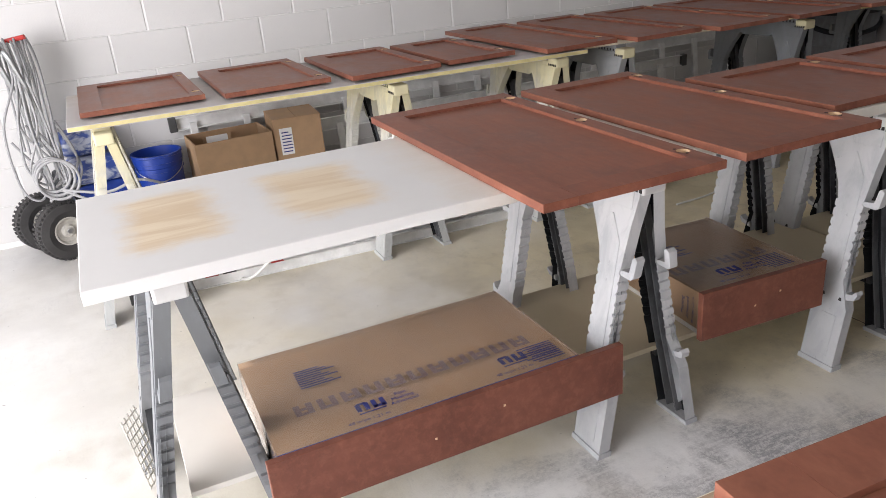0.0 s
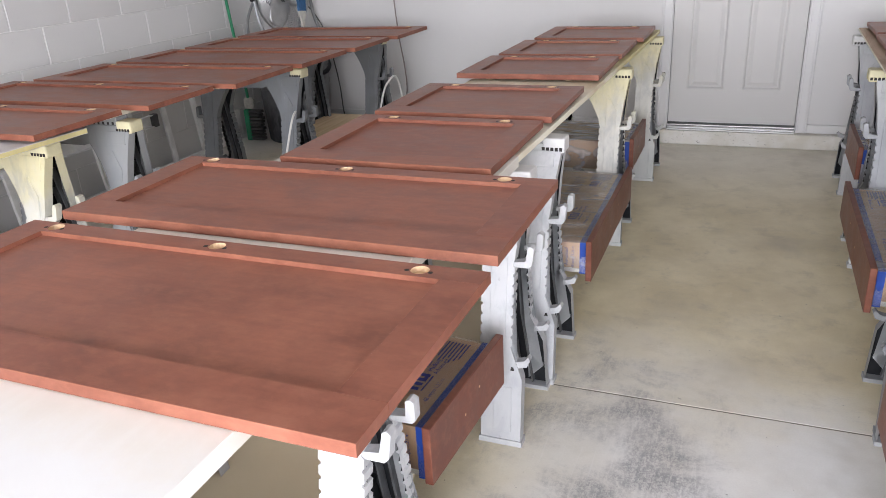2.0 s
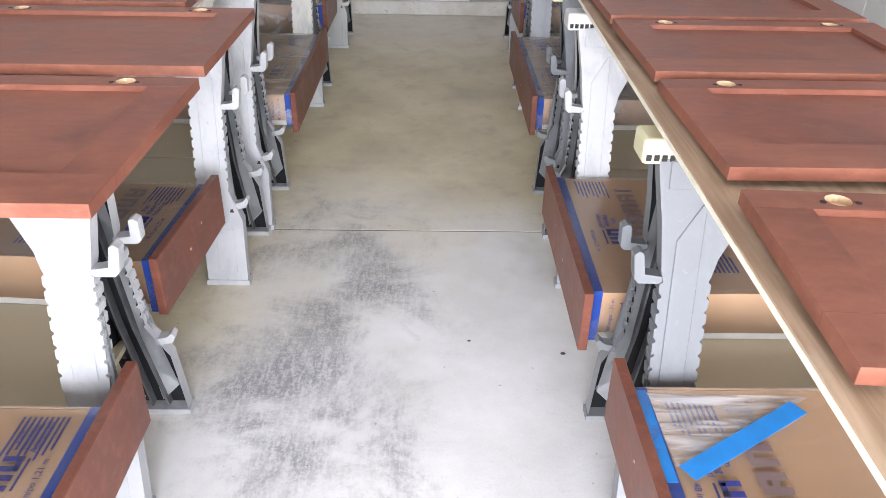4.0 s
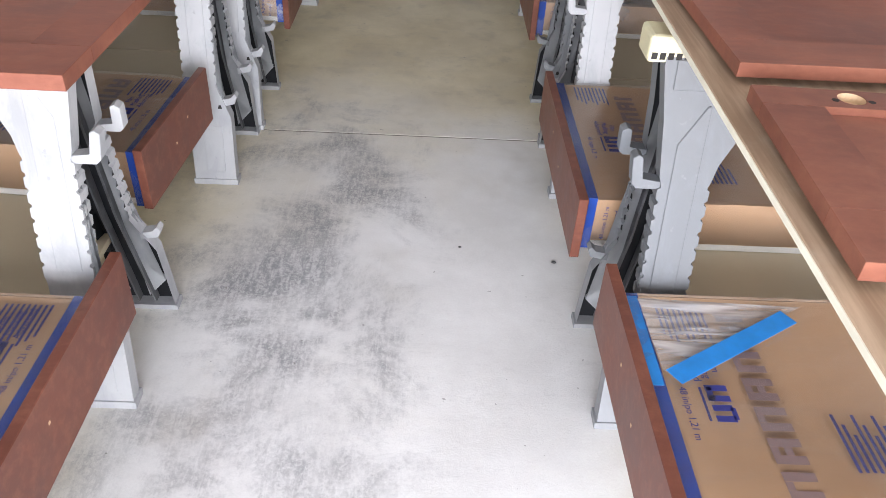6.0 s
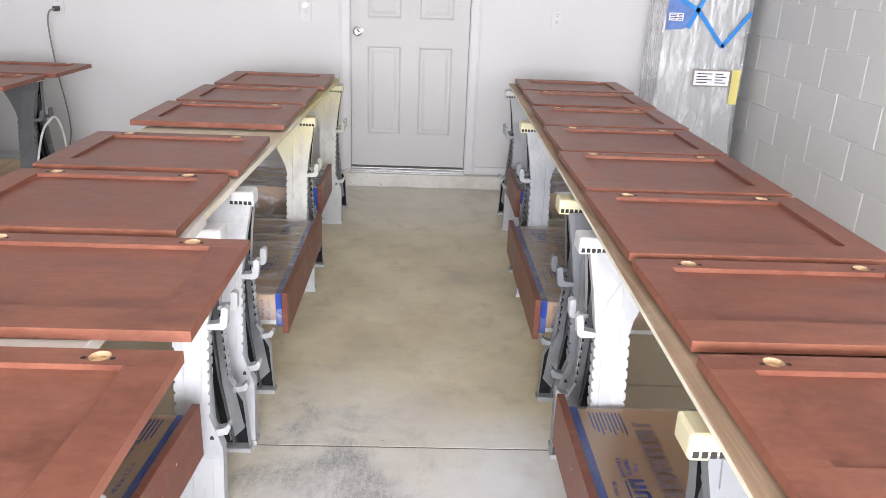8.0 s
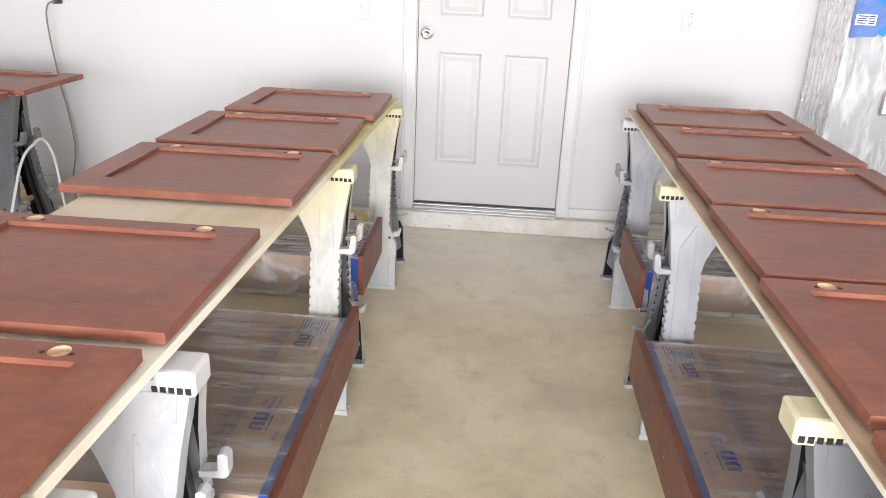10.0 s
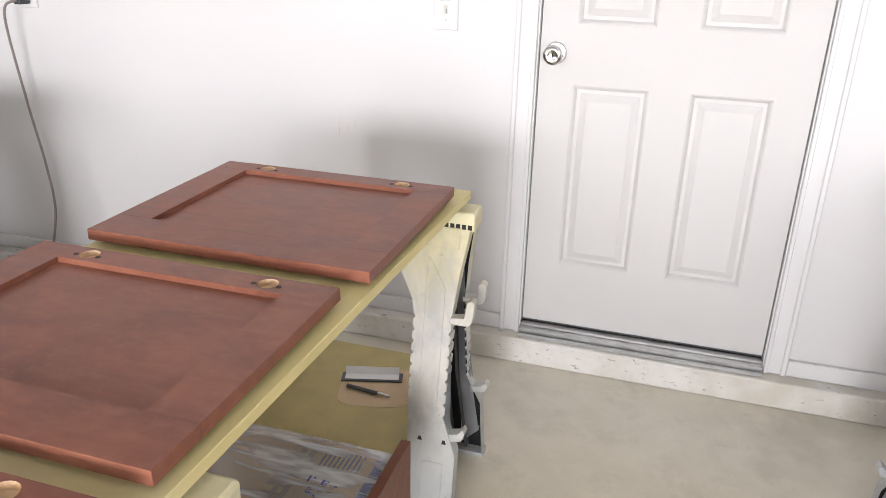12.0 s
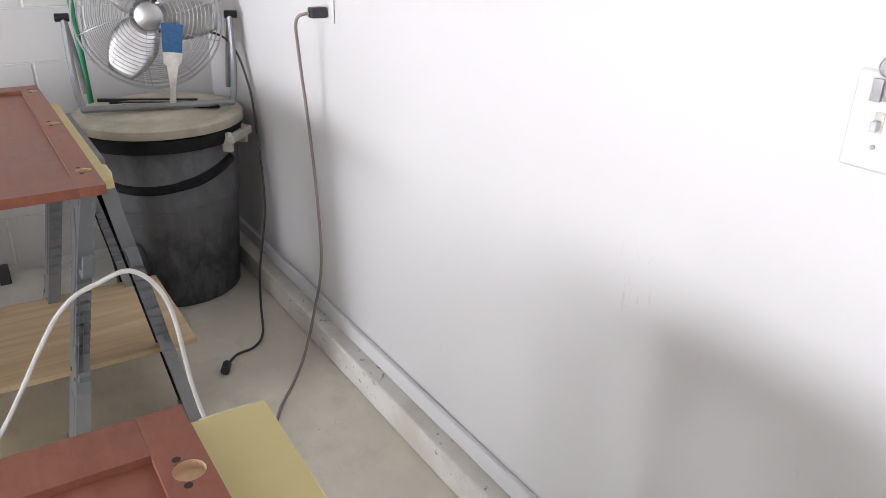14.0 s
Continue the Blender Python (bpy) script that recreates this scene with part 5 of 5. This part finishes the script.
e = thing("air_cable", pose(0, 0, 0), "white cable looped over the sawhorse hooks", "cable")
bm = tube(bmesh.new(), [(-1.55, -1.95, 0.006), (-1.62, -1.55, 0.006), (-1.70, -1.20, 0.03), (-1.715, -1.04, 0.17), (-1.715, -0.86, 0.46), (-1.715, -0.745, 0.530), (-1.712, -0.66, 0.537), (-1.712, -0.59, 0.42), (-1.71, -0.558, 0.15), (-1.66, -0.53, 0.03), (-1.50, -0.45, 0.008), (-1.2, -0.5, 0.007)], 0.0065, 8, 10)
part("cable", bm, M_CORD_W, e, "", True)
e = thing("air_cable", pose(0, 0, 0), "white cable hanging from the wall bench to the floor", "cable")
bm = tube(bmesh.new(), [(-1.66, -2.0, 0.60), (-1.64, -2.08, 0.56), (-1.60, -2.25, 0.38), (-1.56, -2.45, 0.15), (-1.52, -2.6, 0.02), (-1.50, -2.9, 0.007)], 0.0055, 8, 8)
part("cable", bm, M_CORD_W, e, "", True)

e = thing("air_cable", pose(0, 0, 0), "pale hose sloping from a wall-bench sawhorse to the floor", "cable")
bm = tube(bmesh.new(), [(-1.735, -4.30, 0.585), (-1.745, -4.352, 0.569), (-1.78, -4.446, 0.513), (-1.80, -4.54, 0.452), (-1.82, -4.70, 0.33), (-1.85, -4.92, 0.12), (-1.90, -5.05, 0.012), (-2.05, -5.12, 0.009)], 0.008, 8, 8)
part("hose", bm, M_CORD_W, e, "", True)

# ---- paper and pen on the far shelf ----
e = thing("masking_card", pose(-0.255, -0.70, 0.2308, 0, 0, 14), "clean tan rounded patch of card on the sprayed shelf", "card")
bm = bmesh.new()
prism(bm, [(0.10 * math.copysign(abs(math.cos(a)) ** 0.45, math.cos(a)), 0.095 * math.copysign(abs(math.sin(a)) ** 0.45, math.sin(a))) for a in (2 * math.pi * k / 28 for k in range(28))], 0, 0.0012, lambda u, v, w: (u, v, w))
part("card", bm, M_TAN, e)
e = thing("note_pad", pose(-0.285, -0.655, 0.2325, 0, 0, 16), "folded white paper on a black clip on the shelf", "note pad")
part("cover", boxed(-0.085, 0.085, -0.030, 0.014, 0, 0.004, 0.001), M_WIRE, e, "black cover")
bm = bmesh.new()
pr = [(-0.022, 0.0045), (0.0, 0.008), (0.012, 0.024), (0.0132, 0.0235), (0.002, 0.007), (-0.021, 0.0042)]
prism(bm, pr, -0.075, 0.075, lambda u, v, w: (w, u, v))
part("sheet", bm, M_PAPER, e, "folded white sheet")
e = thing("pen", pose(-0.265, -0.735, 0.2322, 0, 0, -6), "black pen with a silver clip", "pen")
part("barrel", rod(bmesh.new(), (-0.065, 0, 0.006), (0.03, 0, 0.006), 0.0055, 12), M_WIRE, e)
part("tip", rod(bmesh.new(), (0.0302, 0, 0.006), (0.065, 0, 0.006), 0.0055, 12, 0.004), M_CHROME, e)


# ---- the wrapped appliance ----
def wrapped():
    x0, x1, y0, y1, h = 1.98, 2.52, -0.42, -0.05, 1.75
    e = thing("wrapped_appliance", pose(0, 0, 0), "tall grey appliance wrapped in clear plastic with blue tape", "appliance")
    part("body", boxed(x0 + 0.012, x1 - 0.012, y0 + 0.014, y1, 0.0, h - 0.01, 0.008), M_APPL, e)
    bm = bmesh.new()
    nx, nz = 50, 90

    def p(u, v, face):
        k = 0.010 * abs(noise.noise((u * 9 + 3 * v, v * 3.1, face * 7))) + 0.006 * abs(noise.noise((u * 26 + 5 * v, v * 7, face * 3)))
        if face == 0:
            return (x0 + (x1 - x0) * u, y0 + 0.008 - k, h * v + 0.002)
        return (x0 + 0.006 - k, y1 + (y0 + 0.008 - y1) * u, h * v + 0.002)

    for face in (0, 1):
        g = [[bm.verts.new(p(i / nx, j / nz, face)) for j in range(nz + 1)] for i in range(nx + 1)]
        for i in range(nx):
            for j in range(nz):
                bm.faces.new([g[i][j], g[i + 1][j], g[i + 1][j + 1], g[i][j + 1]])
    f = part("plastic_wrap", bm, M_WRAP, e, "crumpled clear plastic wrap", True)
    f.visible_shadow = False
    part("label", boxed(2.215, 2.44, y0 - 0.0125, y0 - 0.0105, 0.835, 0.925), M_PAPER, e, "white energy label with a dark border")
    part("label_border", boxed(2.205, 2.45, y0 - 0.0100, y0 - 0.009, 0.826, 0.934), M_CORD, e)
    part("label", boxed(2.455, 2.51, y0 - 0.0125, y0 - 0.0105, 0.72, 0.935), M_YELLOW, e, "yellow label strip")
    bm = bmesh.new()
    for k in range(4):
        box(bm, 2.23, 2.30 + 0.03 * (k % 2), y0 - 0.0132, y0 - 0.0127, 0.85 + 0.018 * k, 0.856 + 0.018 * k)
        box(bm, 2.35, 2.42 - 0.02 * (k % 2), y0 - 0.0132, y0 - 0.0127, 0.85 + 0.018 * k, 0.856 + 0.018 * k)
    part("small_print", bm, M_CARBON, e)
    for a, b in (((2.00, 1.385), (2.182, 1.288)), ((2.176, 1.295), (2.367, 1.070)), ((2.362, 1.072), (2.515, 1.285)), ((2.245, 1.43), (2.130, 1.180))):
        bm = bmesh.new()
        d = Vector((b[0] - a[0], 0, b[1] - a[1]))
        n = Vector((-d.z, 0, d.x)).normalized() * 0.013
        A, B = Vector((a[0], y0 - 0.011, a[1])), Vector((b[0], y0 - 0.011, b[1]))
        vs = [bm.verts.new(q + Vector((0, o, 0))) for o in (0, -0.001) for q in (A - n, B - n, B + n, A + n)]
        bm.faces.new(vs[:4]), bm.faces.new(vs[4:])
        for k in range(4):
            bm.faces.new([vs[k], vs[(k + 1) % 4], vs[4 + (k + 1) % 4], vs[4 + k]])
        part("tape", bm, M_TAPE_L, e, "blue tape")
    bm = bmesh.new()
    prism(bm, [(1.992, 1.165), (2.11, 1.175), (2.175, 1.285), (2.01, 1.365), (1.992, 1.33)], y0 - 0.0098, y0 - 0.0092, lambda u, v, w: (u, w, v))
    part("printed_film", bm, M_PATCH, e, "blue printed corner of masking film")
    part("label", boxed(2.005, 2.095, y0 - 0.0112, y0 - 0.0102, 1.222, 1.268), M_PAPER, e, "white printed panel")
    bm = bmesh.new()
    for k in range(4):
        box(bm, 2.012, 2.05 + 0.008 * (k % 2), y0 - 0.0120, y0 - 0.0115, 1.228 + 0.010 * k, 1.233 + 0.010 * k)
        box(bm, 2.062, 2.088, y0 - 0.0120, y0 - 0.0115, 1.228 + 0.010 * k, 1.233 + 0.010 * k)
    part("printing", bm, M_INK, e, "dark blue printing on the film")


wrapped()


# ---- clutter along the block wall ----
def ladder(x, y0, y1, z0, z1, label):
    e = thing("ladder", pose(0, 0, 0), label, "ladder")
    lean = 0.05
    for z, dx in ((z0, lean), (z1, 0.0)):
        bm = bmesh.new()
        box(bm, x + dx - 0.004, x + dx, y0, y1, z, z + 0.075, 0.001)
        for o in (0.0, 0.071):
            box(bm, x + dx, x + dx + 0.026, y0, y1, z + o, z + o + 0.004)
        part("rail", bm, M_LADDER, e, "aluminium channel rail")
        for yy in (y0, y1):
            part("rail_cap", boxed(x + dx - 0.008, x + dx + 0.03, yy - 0.012, yy + 0.03, z - 0.003 if z > 0.1 else z, z + 0.078, 0.003), M_WIRE, e, "black plastic end cap")
    n = int((y1 - y0 - 0.1) / 0.305)
    for k in range(n + 1):
        yy = y0 + 0.12 + 0.305 * k
        h = math.hypot(z1 - z0, lean)
        bm = boxed(-0.010, 0.010, -0.022, 0.022, 0, h, 0.004)
        bmesh.ops.transform(bm, matrix=pose(x + lean + 0.013, yy, z0 + 0.035, 0, -math.degrees(math.asin(lean / h)), 0), verts=bm.verts)
        part("rung", bm, M_LADDER, e)
    return e


ladder(-3.12, -5.15, -0.95, 0.0, 0.49, "aluminium extension ladder lying on its edge along the block wall")
ladder(-3.035, -4.62, -1.55, 0.0, 0.36, "aluminium ladder section leaning beside the longer ladder")


def carton(x, y, w, d, h, turn, label, flaps, tag):
    """An open or closed cardboard box; w along x, d along y."""
    e = thing("cardboard_box", pose(x, y, 0, 0, 0, turn), label, "cardboard box", "cardboard boxes by the ladder")
    t = 0.005
    for a in (-1, 1):
        p, q = sorted((a * w / 2, a * (w / 2 - t)))
        part("side", boxed(p, q, -d / 2, d / 2, 0, h, 0.001), M_CARD, e)
        p, q = sorted((a * d / 2, a * (d / 2 - t)))
        part("side", boxed(-w / 2 + t, w / 2 - t, p, q, 0, h, 0.001), M_CARD, e)
    part("bottom", boxed(-w / 2 + t, w / 2 - t, -d / 2 + t, d / 2 - t, 0.001, t), M_CARD, e)
    if flaps:
        part("flap", boxed(-w / 2, w / 2, -d / 2, -0.001, h + 0.0003, h + 0.004, 0.0008), M_CARD, e)
        part("flap", boxed(-w / 2, w / 2, 0.001, d / 2, h + 0.0003, h + 0.004, 0.0008), M_CARD, e)
    else:
        for a in (-1, 1):
            p, q = sorted((a * (d / 2 - t), a * (d / 2 - t - 0.004)))
            part("flap", boxed(-w / 2 + 0.01, w / 2 - 0.01, p, q, h - 0.14, h - 0.002, 0.0008), M_CARD, e, "flap folded down inside")
    for (y0, y1, z0, z1, m, nm) in tag:
        part(nm, boxed(w / 2 + 0.0004, w / 2 + 0.0014, y0, y1, z0, z1), m, e)
    return e


carton(-2.87, -4.885, 0.30, 0.42, 0.48, 3, "open brown cardboard box on the floor by the ladder", False, ())
b2 = carton(-2.89, -4.51, 0.30, 0.27, 0.53, -4, "closed brown cardboard box with white shipping labels", True,
            ((-0.105, -0.035, 0.33, 0.48, M_PAPER, "shipping_label"), (-0.02, 0.10, 0.05, 0.17, M_PAPER, "shipping_label"), (0.02, 0.075, 0.24, 0.30, M_CORD, "printed_block")))
bm = bmesh.new()
for k in range(7):
    box(bm, 0.1515, 0.1522, -0.095, -0.045 + 0.003 * (k % 3) - 0.01 * (k == 6), 0.345 + 0.018 * k, 0.351 + 0.018 * k)
part("small_print", bm, M_INK, b2)
for k in range(2):
    part("printed_line", boxed(0.1505, 0.1512, -0.05, 0.08, 0.20 - 0.02 * k, 0.207 - 0.02 * k), M_CORD, b2)
e = thing("card_flap", pose(-2.985, -4.93, 0.42, 0, 78, 0), "loose card with a white label standing in the open box", "card")
part("card", boxed(-0.04, 0.06, -0.08, 0.08, 0, 0.003), M_CARD, e)
part("label", boxed(-0.035, 0.02, -0.06, 0.06, 0.0032, 0.004), M_PAPER, e)

e = thing("bucket", pose(-2.93, -5.27, 0) @ Matrix.Diagonal((0.86, 0.86, 1.18, 1)), "blue plastic bucket with a wire bail", "bucket")
part("body", lathe(bmesh.new(), ((0, 0), (0.125, 0), (0.13, 0.005), (0.143, 0.29), (0.151, 0.292), (0.151, 0.31), (0.145, 0.312), (0.145, 0.33), (0.152, 0.332), (0.152, 0.36), (0.156, 0.362), (0.156, 0.372), (0.146, 0.372), (0.127, 0.012), (0, 0.012)), 40), M_BLUE, e, "", True)
part("bail", tube(bmesh.new(), [(0.02, -0.154, 0.345), (0.10, -0.12, 0.29), (0.165, 0.0, 0.255), (0.10, 0.12, 0.29), (0.02, 0.154, 0.345)], 0.0025, 6, 8), M_STEEL, e, "steel wire bail")
part("label", boxed(0.1445, 0.1465, -0.045, 0.045, 0.10, 0.22, 0.0005), M_PAPER, e)


def sprayer_cart():
    e = thing("sprayer_cart", pose(-2.93, -5.75, 0, 0, 0, 114), "paint sprayer cart with black pneumatic wheels, hung with grey hoses", "sprayer")
    for s in (-1, 1):
        w = new("wheel")
        w.parent = e
        w.matrix_local = pose(-0.10, s * 0.13, 0.154, 90, 0, 0) @ Matrix.Diagonal((1.2, 1.2, 1.1, 1))
        ty = lathe(bmesh.new(), ((0.060, -0.03), (0.088, -0.043), (0.118, -0.036), (0.126, -0.018), (0.128, 0), (0.126, 0.018), (0.118, 0.036), (0.088, 0.043), (0.060, 0.03)), 40)
        for k in range(40):
            a = 2 * math.pi * k / 40
            for zz in (-0.02, 0.02):
                box(ty, 0.120, 0.1295, -0.005, 0.005, zz - 0.012, zz + 0.012, 0, pose(0, 0, 0, 0, 0, math.degrees(a) + (4.5 if zz > 0 else 0)))
        part("tyre", ty, M_RUBBER, w, "black treaded tyre")
        part("rim", lathe(bmesh.new(), ((0.0, -0.032), (0.018, -0.034), (0.022, -0.03), (0.03, -0.018), (0.048, -0.018), (0.056, -0.034), (0.062, -0.034), (0.062, 0.034), (0.056, 0.034), (0.048, 0.018), (0.03, 0.018), (0.022, 0.03), (0, 0.03)), 32), M_DIRTYW, w, "white steel rim", True)
    bm = bmesh.new()
    tube(bm, [(-0.10, 0.17, 0.154), (-0.10, -0.17, 0.154)], 0.012, 8, 2)
    for s in (-0.09, 0.09):
        tube(bm, [(0.20, s, 0.03), (0.06, s, 0.12), (-0.03, s, 0.35), (-0.06, s, 0.75), (-0.12, s, 1.02), (-0.14, s * 0.6, 1.06)], 0.014, 8, 6)
    tube(bm, [(-0.14, 0.08, 1.06), (-0.15, 0.0, 1.065), (-0.14, -0.08, 1.06)], 0.014, 8, 3)
    tube(bm, [(0.05, -0.12, 0.22), (0.05, 0.12, 0.22)], 0.010, 8, 2)
    part("frame", bm, M_STEEL, e, "bent steel tube frame", True)
    part("motor", boxed(-0.02, 0.20, -0.09, 0.10, 0.20, 0.42, 0.02), M_CARBON, e, "grey motor housing")
    part("pump", rod(bmesh.new(), (0.16, -0.02, 0.05), (0.16, -0.02, 0.36), 0.03, 16), M_STEEL, e)
    return e


sprayer_cart()
e = thing("spray_hose", pose(-2.84, -5.80, 0), "grey airless spray hose looped over the cart handle", "hose")
rnd = random.Random(4)
for k in range(9):
    a = -0.09 + 0.02 * k
    low = 0.28 + 0.20 * rnd.random()
    x = 0.0 + 0.05 * rnd.random()
    pts = [(-0.16, a, 0.50 + 0.1 * rnd.random()), (-0.17, a + 0.01, 0.95), (-0.12, a * 0.8, 1.085 + 0.01 * (k % 3)), (x - 0.02, a * 0.6 + 0.02, 0.93), (x + 0.05, a - 0.06 + 0.12 * rnd.random(), 0.70), (x + 0.06, a - 0.05 + 0.14 * rnd.random(), low + 0.08), (x + 0.05, a + 0.03, low), (x + 0.02, a + 0.05 + 0.05 * rnd.random(), low + 0.10), (x, a + 0.06 - 0.10 * rnd.random(), low + 0.30)]
    part("loop", tube(bmesh.new(), pts, 0.006, 8, 8), M_HOSE, e, "", True)
for k in range(3):
    bm = bmesh.new()
    ring(bm, (0.12 + 0.012 * k, 0.02 + 0.012 * k, 0.46 - 0.012 * k), 0.085 + 0.006 * k, 0.0075, (0.95, -0.25 + 0.06 * k, 0.1), 32, 8)
    part("coil", bm, M_HOSE, e, "", True)
for k in range(2):
    pts = [(0.14, 0.05, 0.38), (0.22, 0.22 + 0.03 * k, 0.30 + 0.05 * k), (0.30, 0.42, 0.34 + 0.06 * k), (0.36, 0.55 + 0.03 * k, 0.30), (0.40, 0.60, 0.10), (0.36, 0.62 + 0.02 * k, 0.02)]
    part("loop", tube(bmesh.new(), pts, 0.0075, 8, 8), M_HOSE, e, "", True)
part("grip", rod(bmesh.new(), (-0.13, -0.04, 1.09), (-0.10, 0.06, 1.105), 0.012, 10), M_RED, e, "red hose clip")
e = thing("supply_tub", pose(-2.99, -5.56, 0.0, 0, 0, 6), "blue tub with packs of masking film stacked in it", "tub")
part("tub", boxed(-0.12, 0.12, -0.15, 0.15, 0.0, 0.34, 0.02), M_BLUE, e, "blue plastic tub")


def soft_pack(x, y, z, hx, hy, h, seed):
    """A pillow-shaped wrapped pack with crinkled sides."""
    bm = bmesh.new()
    bmesh.ops.create_cube(bm, size=2.0)
    bmesh.ops.subdivide_edges(bm, edges=list(bm.edges), cuts=7, use_grid_fill=True)
    for v in bm.verts:
        p = v.co.copy()
        r = (abs(p.x) ** 5 + abs(p.y) ** 5 + abs(p.z) ** 5) ** 0.2
        p /= r
        k = 1 + 0.05 * noise.noise((p.x * 3 + seed, p.y * 3, p.z * 4))
        v.co = (x + hx * p.x * k, y + hy * p.y * k, z + h / 2 * (1 + p.z * (k if p.z > 0 else 1)))
    return bm


part("film_pack", soft_pack(0.02, -0.02, 0.338, 0.115, 0.14, 0.14, 1), M_PACK, e, "blue and white printed pack", True)
part("film_pack", soft_pack(-0.03, -0.05, 0.478, 0.095, 0.12, 0.13, 5), M_PACK, e, "blue and white printed pack", True)
e = thing("vent_grate", pose(-0.585, -5.605, 0.0, 0, -8, 62), "small white-dusted wire grate leaning beside the sawhorse", "grate")
for k in range(5):
    part("bar", rod(bmesh.new(), (0.0, 0.02 * k, 0.005), (0.0, 0.02 * k, 0.24), 0.0025, 6), M_DIRTYW, e)
for k in range(9):
    part("bar", rod(bmesh.new(), (0.003, -0.004, 0.012 + 0.027 * k), (0.003, 0.084, 0.012 + 0.027 * k), 0.0025, 6), M_DIRTYW, e)


def work_plank():
    """A narrow aluminium ladder section folded flat on the floor."""
    e = thing("folded_ladder", pose(-2.03, -5.55, 0, 0, 0, -2.5), "folded aluminium ladder lying flat on the floor under the bench", "ladder")
    for x in (0.0, 0.062):
        bm = bmesh.new()
        box(bm, x, x + 0.022, 0, 2.1, 0.0, 0.004)
        box(bm, x, x + 0.022, 0, 2.1, 0.046, 0.05)
        box(bm, x + 0.009, x + 0.013, 0, 2.1, 0.004, 0.046)
        part("rail", bm, M_LADDER, e, "aluminium channel rail")
        for y in (0.0, 2.07):
            part("rail_cap", boxed(x - 0.004, x + 0.026, y - 0.01, y + 0.03, 0.0, 0.054, 0.004), M_WIRE, e, "black plastic end cap")
    for k in range(7):
        part("rung", rod(bmesh.new(), (0.013, 0.15 + 0.3 * k, 0.025), (0.071, 0.15 + 0.3 * k, 0.025), 0.014, 10), M_LADDER, e)
    for k, (y, m) in enumerate(((0.32, M_RED), (0.40, M_WIRE), (0.62, M_RED))):
        part("sticker", boxed(0.064, 0.082, y, y + 0.06, 0.0504, 0.0512), m, e)


work_plank()


# ---- crumbs on the floor ----
for cx, cy, cr, lab in CRUMBS:
    e = thing("paint_chip", pose(cx, cy, 0), lab, "debris", "crumbs on the floor")
    bm = bmesh.new()
    bmesh.ops.create_icosphere(bm, subdivisions=2, radius=cr)
    for v in bm.verts:
        k = 1 + 0.35 * noise.noise(v.co * (1.6 / cr) + Vector((cx * 9, cy * 7, 0)))
        v.co = Vector((v.co.x * k * 1.3, v.co.y * k, max(v.co.z * k * 0.6 + cr * 0.4, 0.0)))
    part("chip", bm, M_WIRE, e, "", True)


# ---- block walls ----
BW, BH, GAP = 0.4064, 0.2032, 0.009


def block_mesh(length, sx):
    """One block face, chamfered all round, proud of the joints; sx is the way the face looks."""
    bm = bmesh.new()
    hl, hh, c = (length - GAP) / 2, (BH - 0.003) / 2, 0.0025
    lo = [bm.verts.new((0.0, y, z)) for y, z in ((-hl, -hh), (hl, -hh), (hl, hh), (-hl, hh))]
    up = [bm.verts.new((sx * 0.0025, y, z)) for y, z in ((-hl, -hh), (hl, -hh), (hl, hh), (-hl, hh))]
    to = [bm.verts.new((sx * 0.0045, y, z)) for y, z in ((-hl + c, -hh + c), (hl - c, -hh + c), (hl - c, hh - c), (-hl + c, hh - c))]
    for p, q in ((lo, up), (up, to)):
        for k in range(4):
            bm.faces.new([p[k], p[(k + 1) % 4], q[(k + 1) % 4], q[k]])
    bm.faces.new(to), bm.faces.new(lo)
    return mesh("block", bm, M_BLOCK)


def block_wall(name, x, sx, phase, z_off, label):
    a, b = sorted((x - sx * 0.007, x - sx * 0.2))
    w = part(name, boxed(a, b, YS, 0.0, 0.0, ZC), M_MORTAR)
    tagged(w, label, "wall", kind="structure")
    shapes = {}
    z, row = z_off - BH, 0
    while z < ZC:
        z0, z1 = max(z, 0.0), min(z + BH, ZC)
        if z1 - z0 > 0.05:
            y = YS - BW * 2 + ((phase + 0.5 * BW * (row % 2)) % BW)
            while y < 0:
                y0, y1 = max(y, YS), min(y + BW, 0.0)
                if y1 - y0 > 0.03:
                    key = round(y1 - y0, 3)
                    if key not in shapes:
                        shapes[key] = block_mesh(key, sx)
                    ob = new("block", shapes[key])
                    ob.parent = w
                    ob.location = (x - sx * 0.0075, (y0 + y1) / 2, (z0 + z1) / 2)
                    if z1 - z0 < BH - 0.001:
                        ob.scale = (1, 1, (z1 - z0) / BH)
                y += BW
        z += BH
        row += 1


block_wall("wall_west", XL, 1, 0.20, 0.03, "white painted concrete block wall with fine joints")
block_wall("wall_east", XR, -1, 0.25, 0.135, "white painted concrete block wall with fine joints")
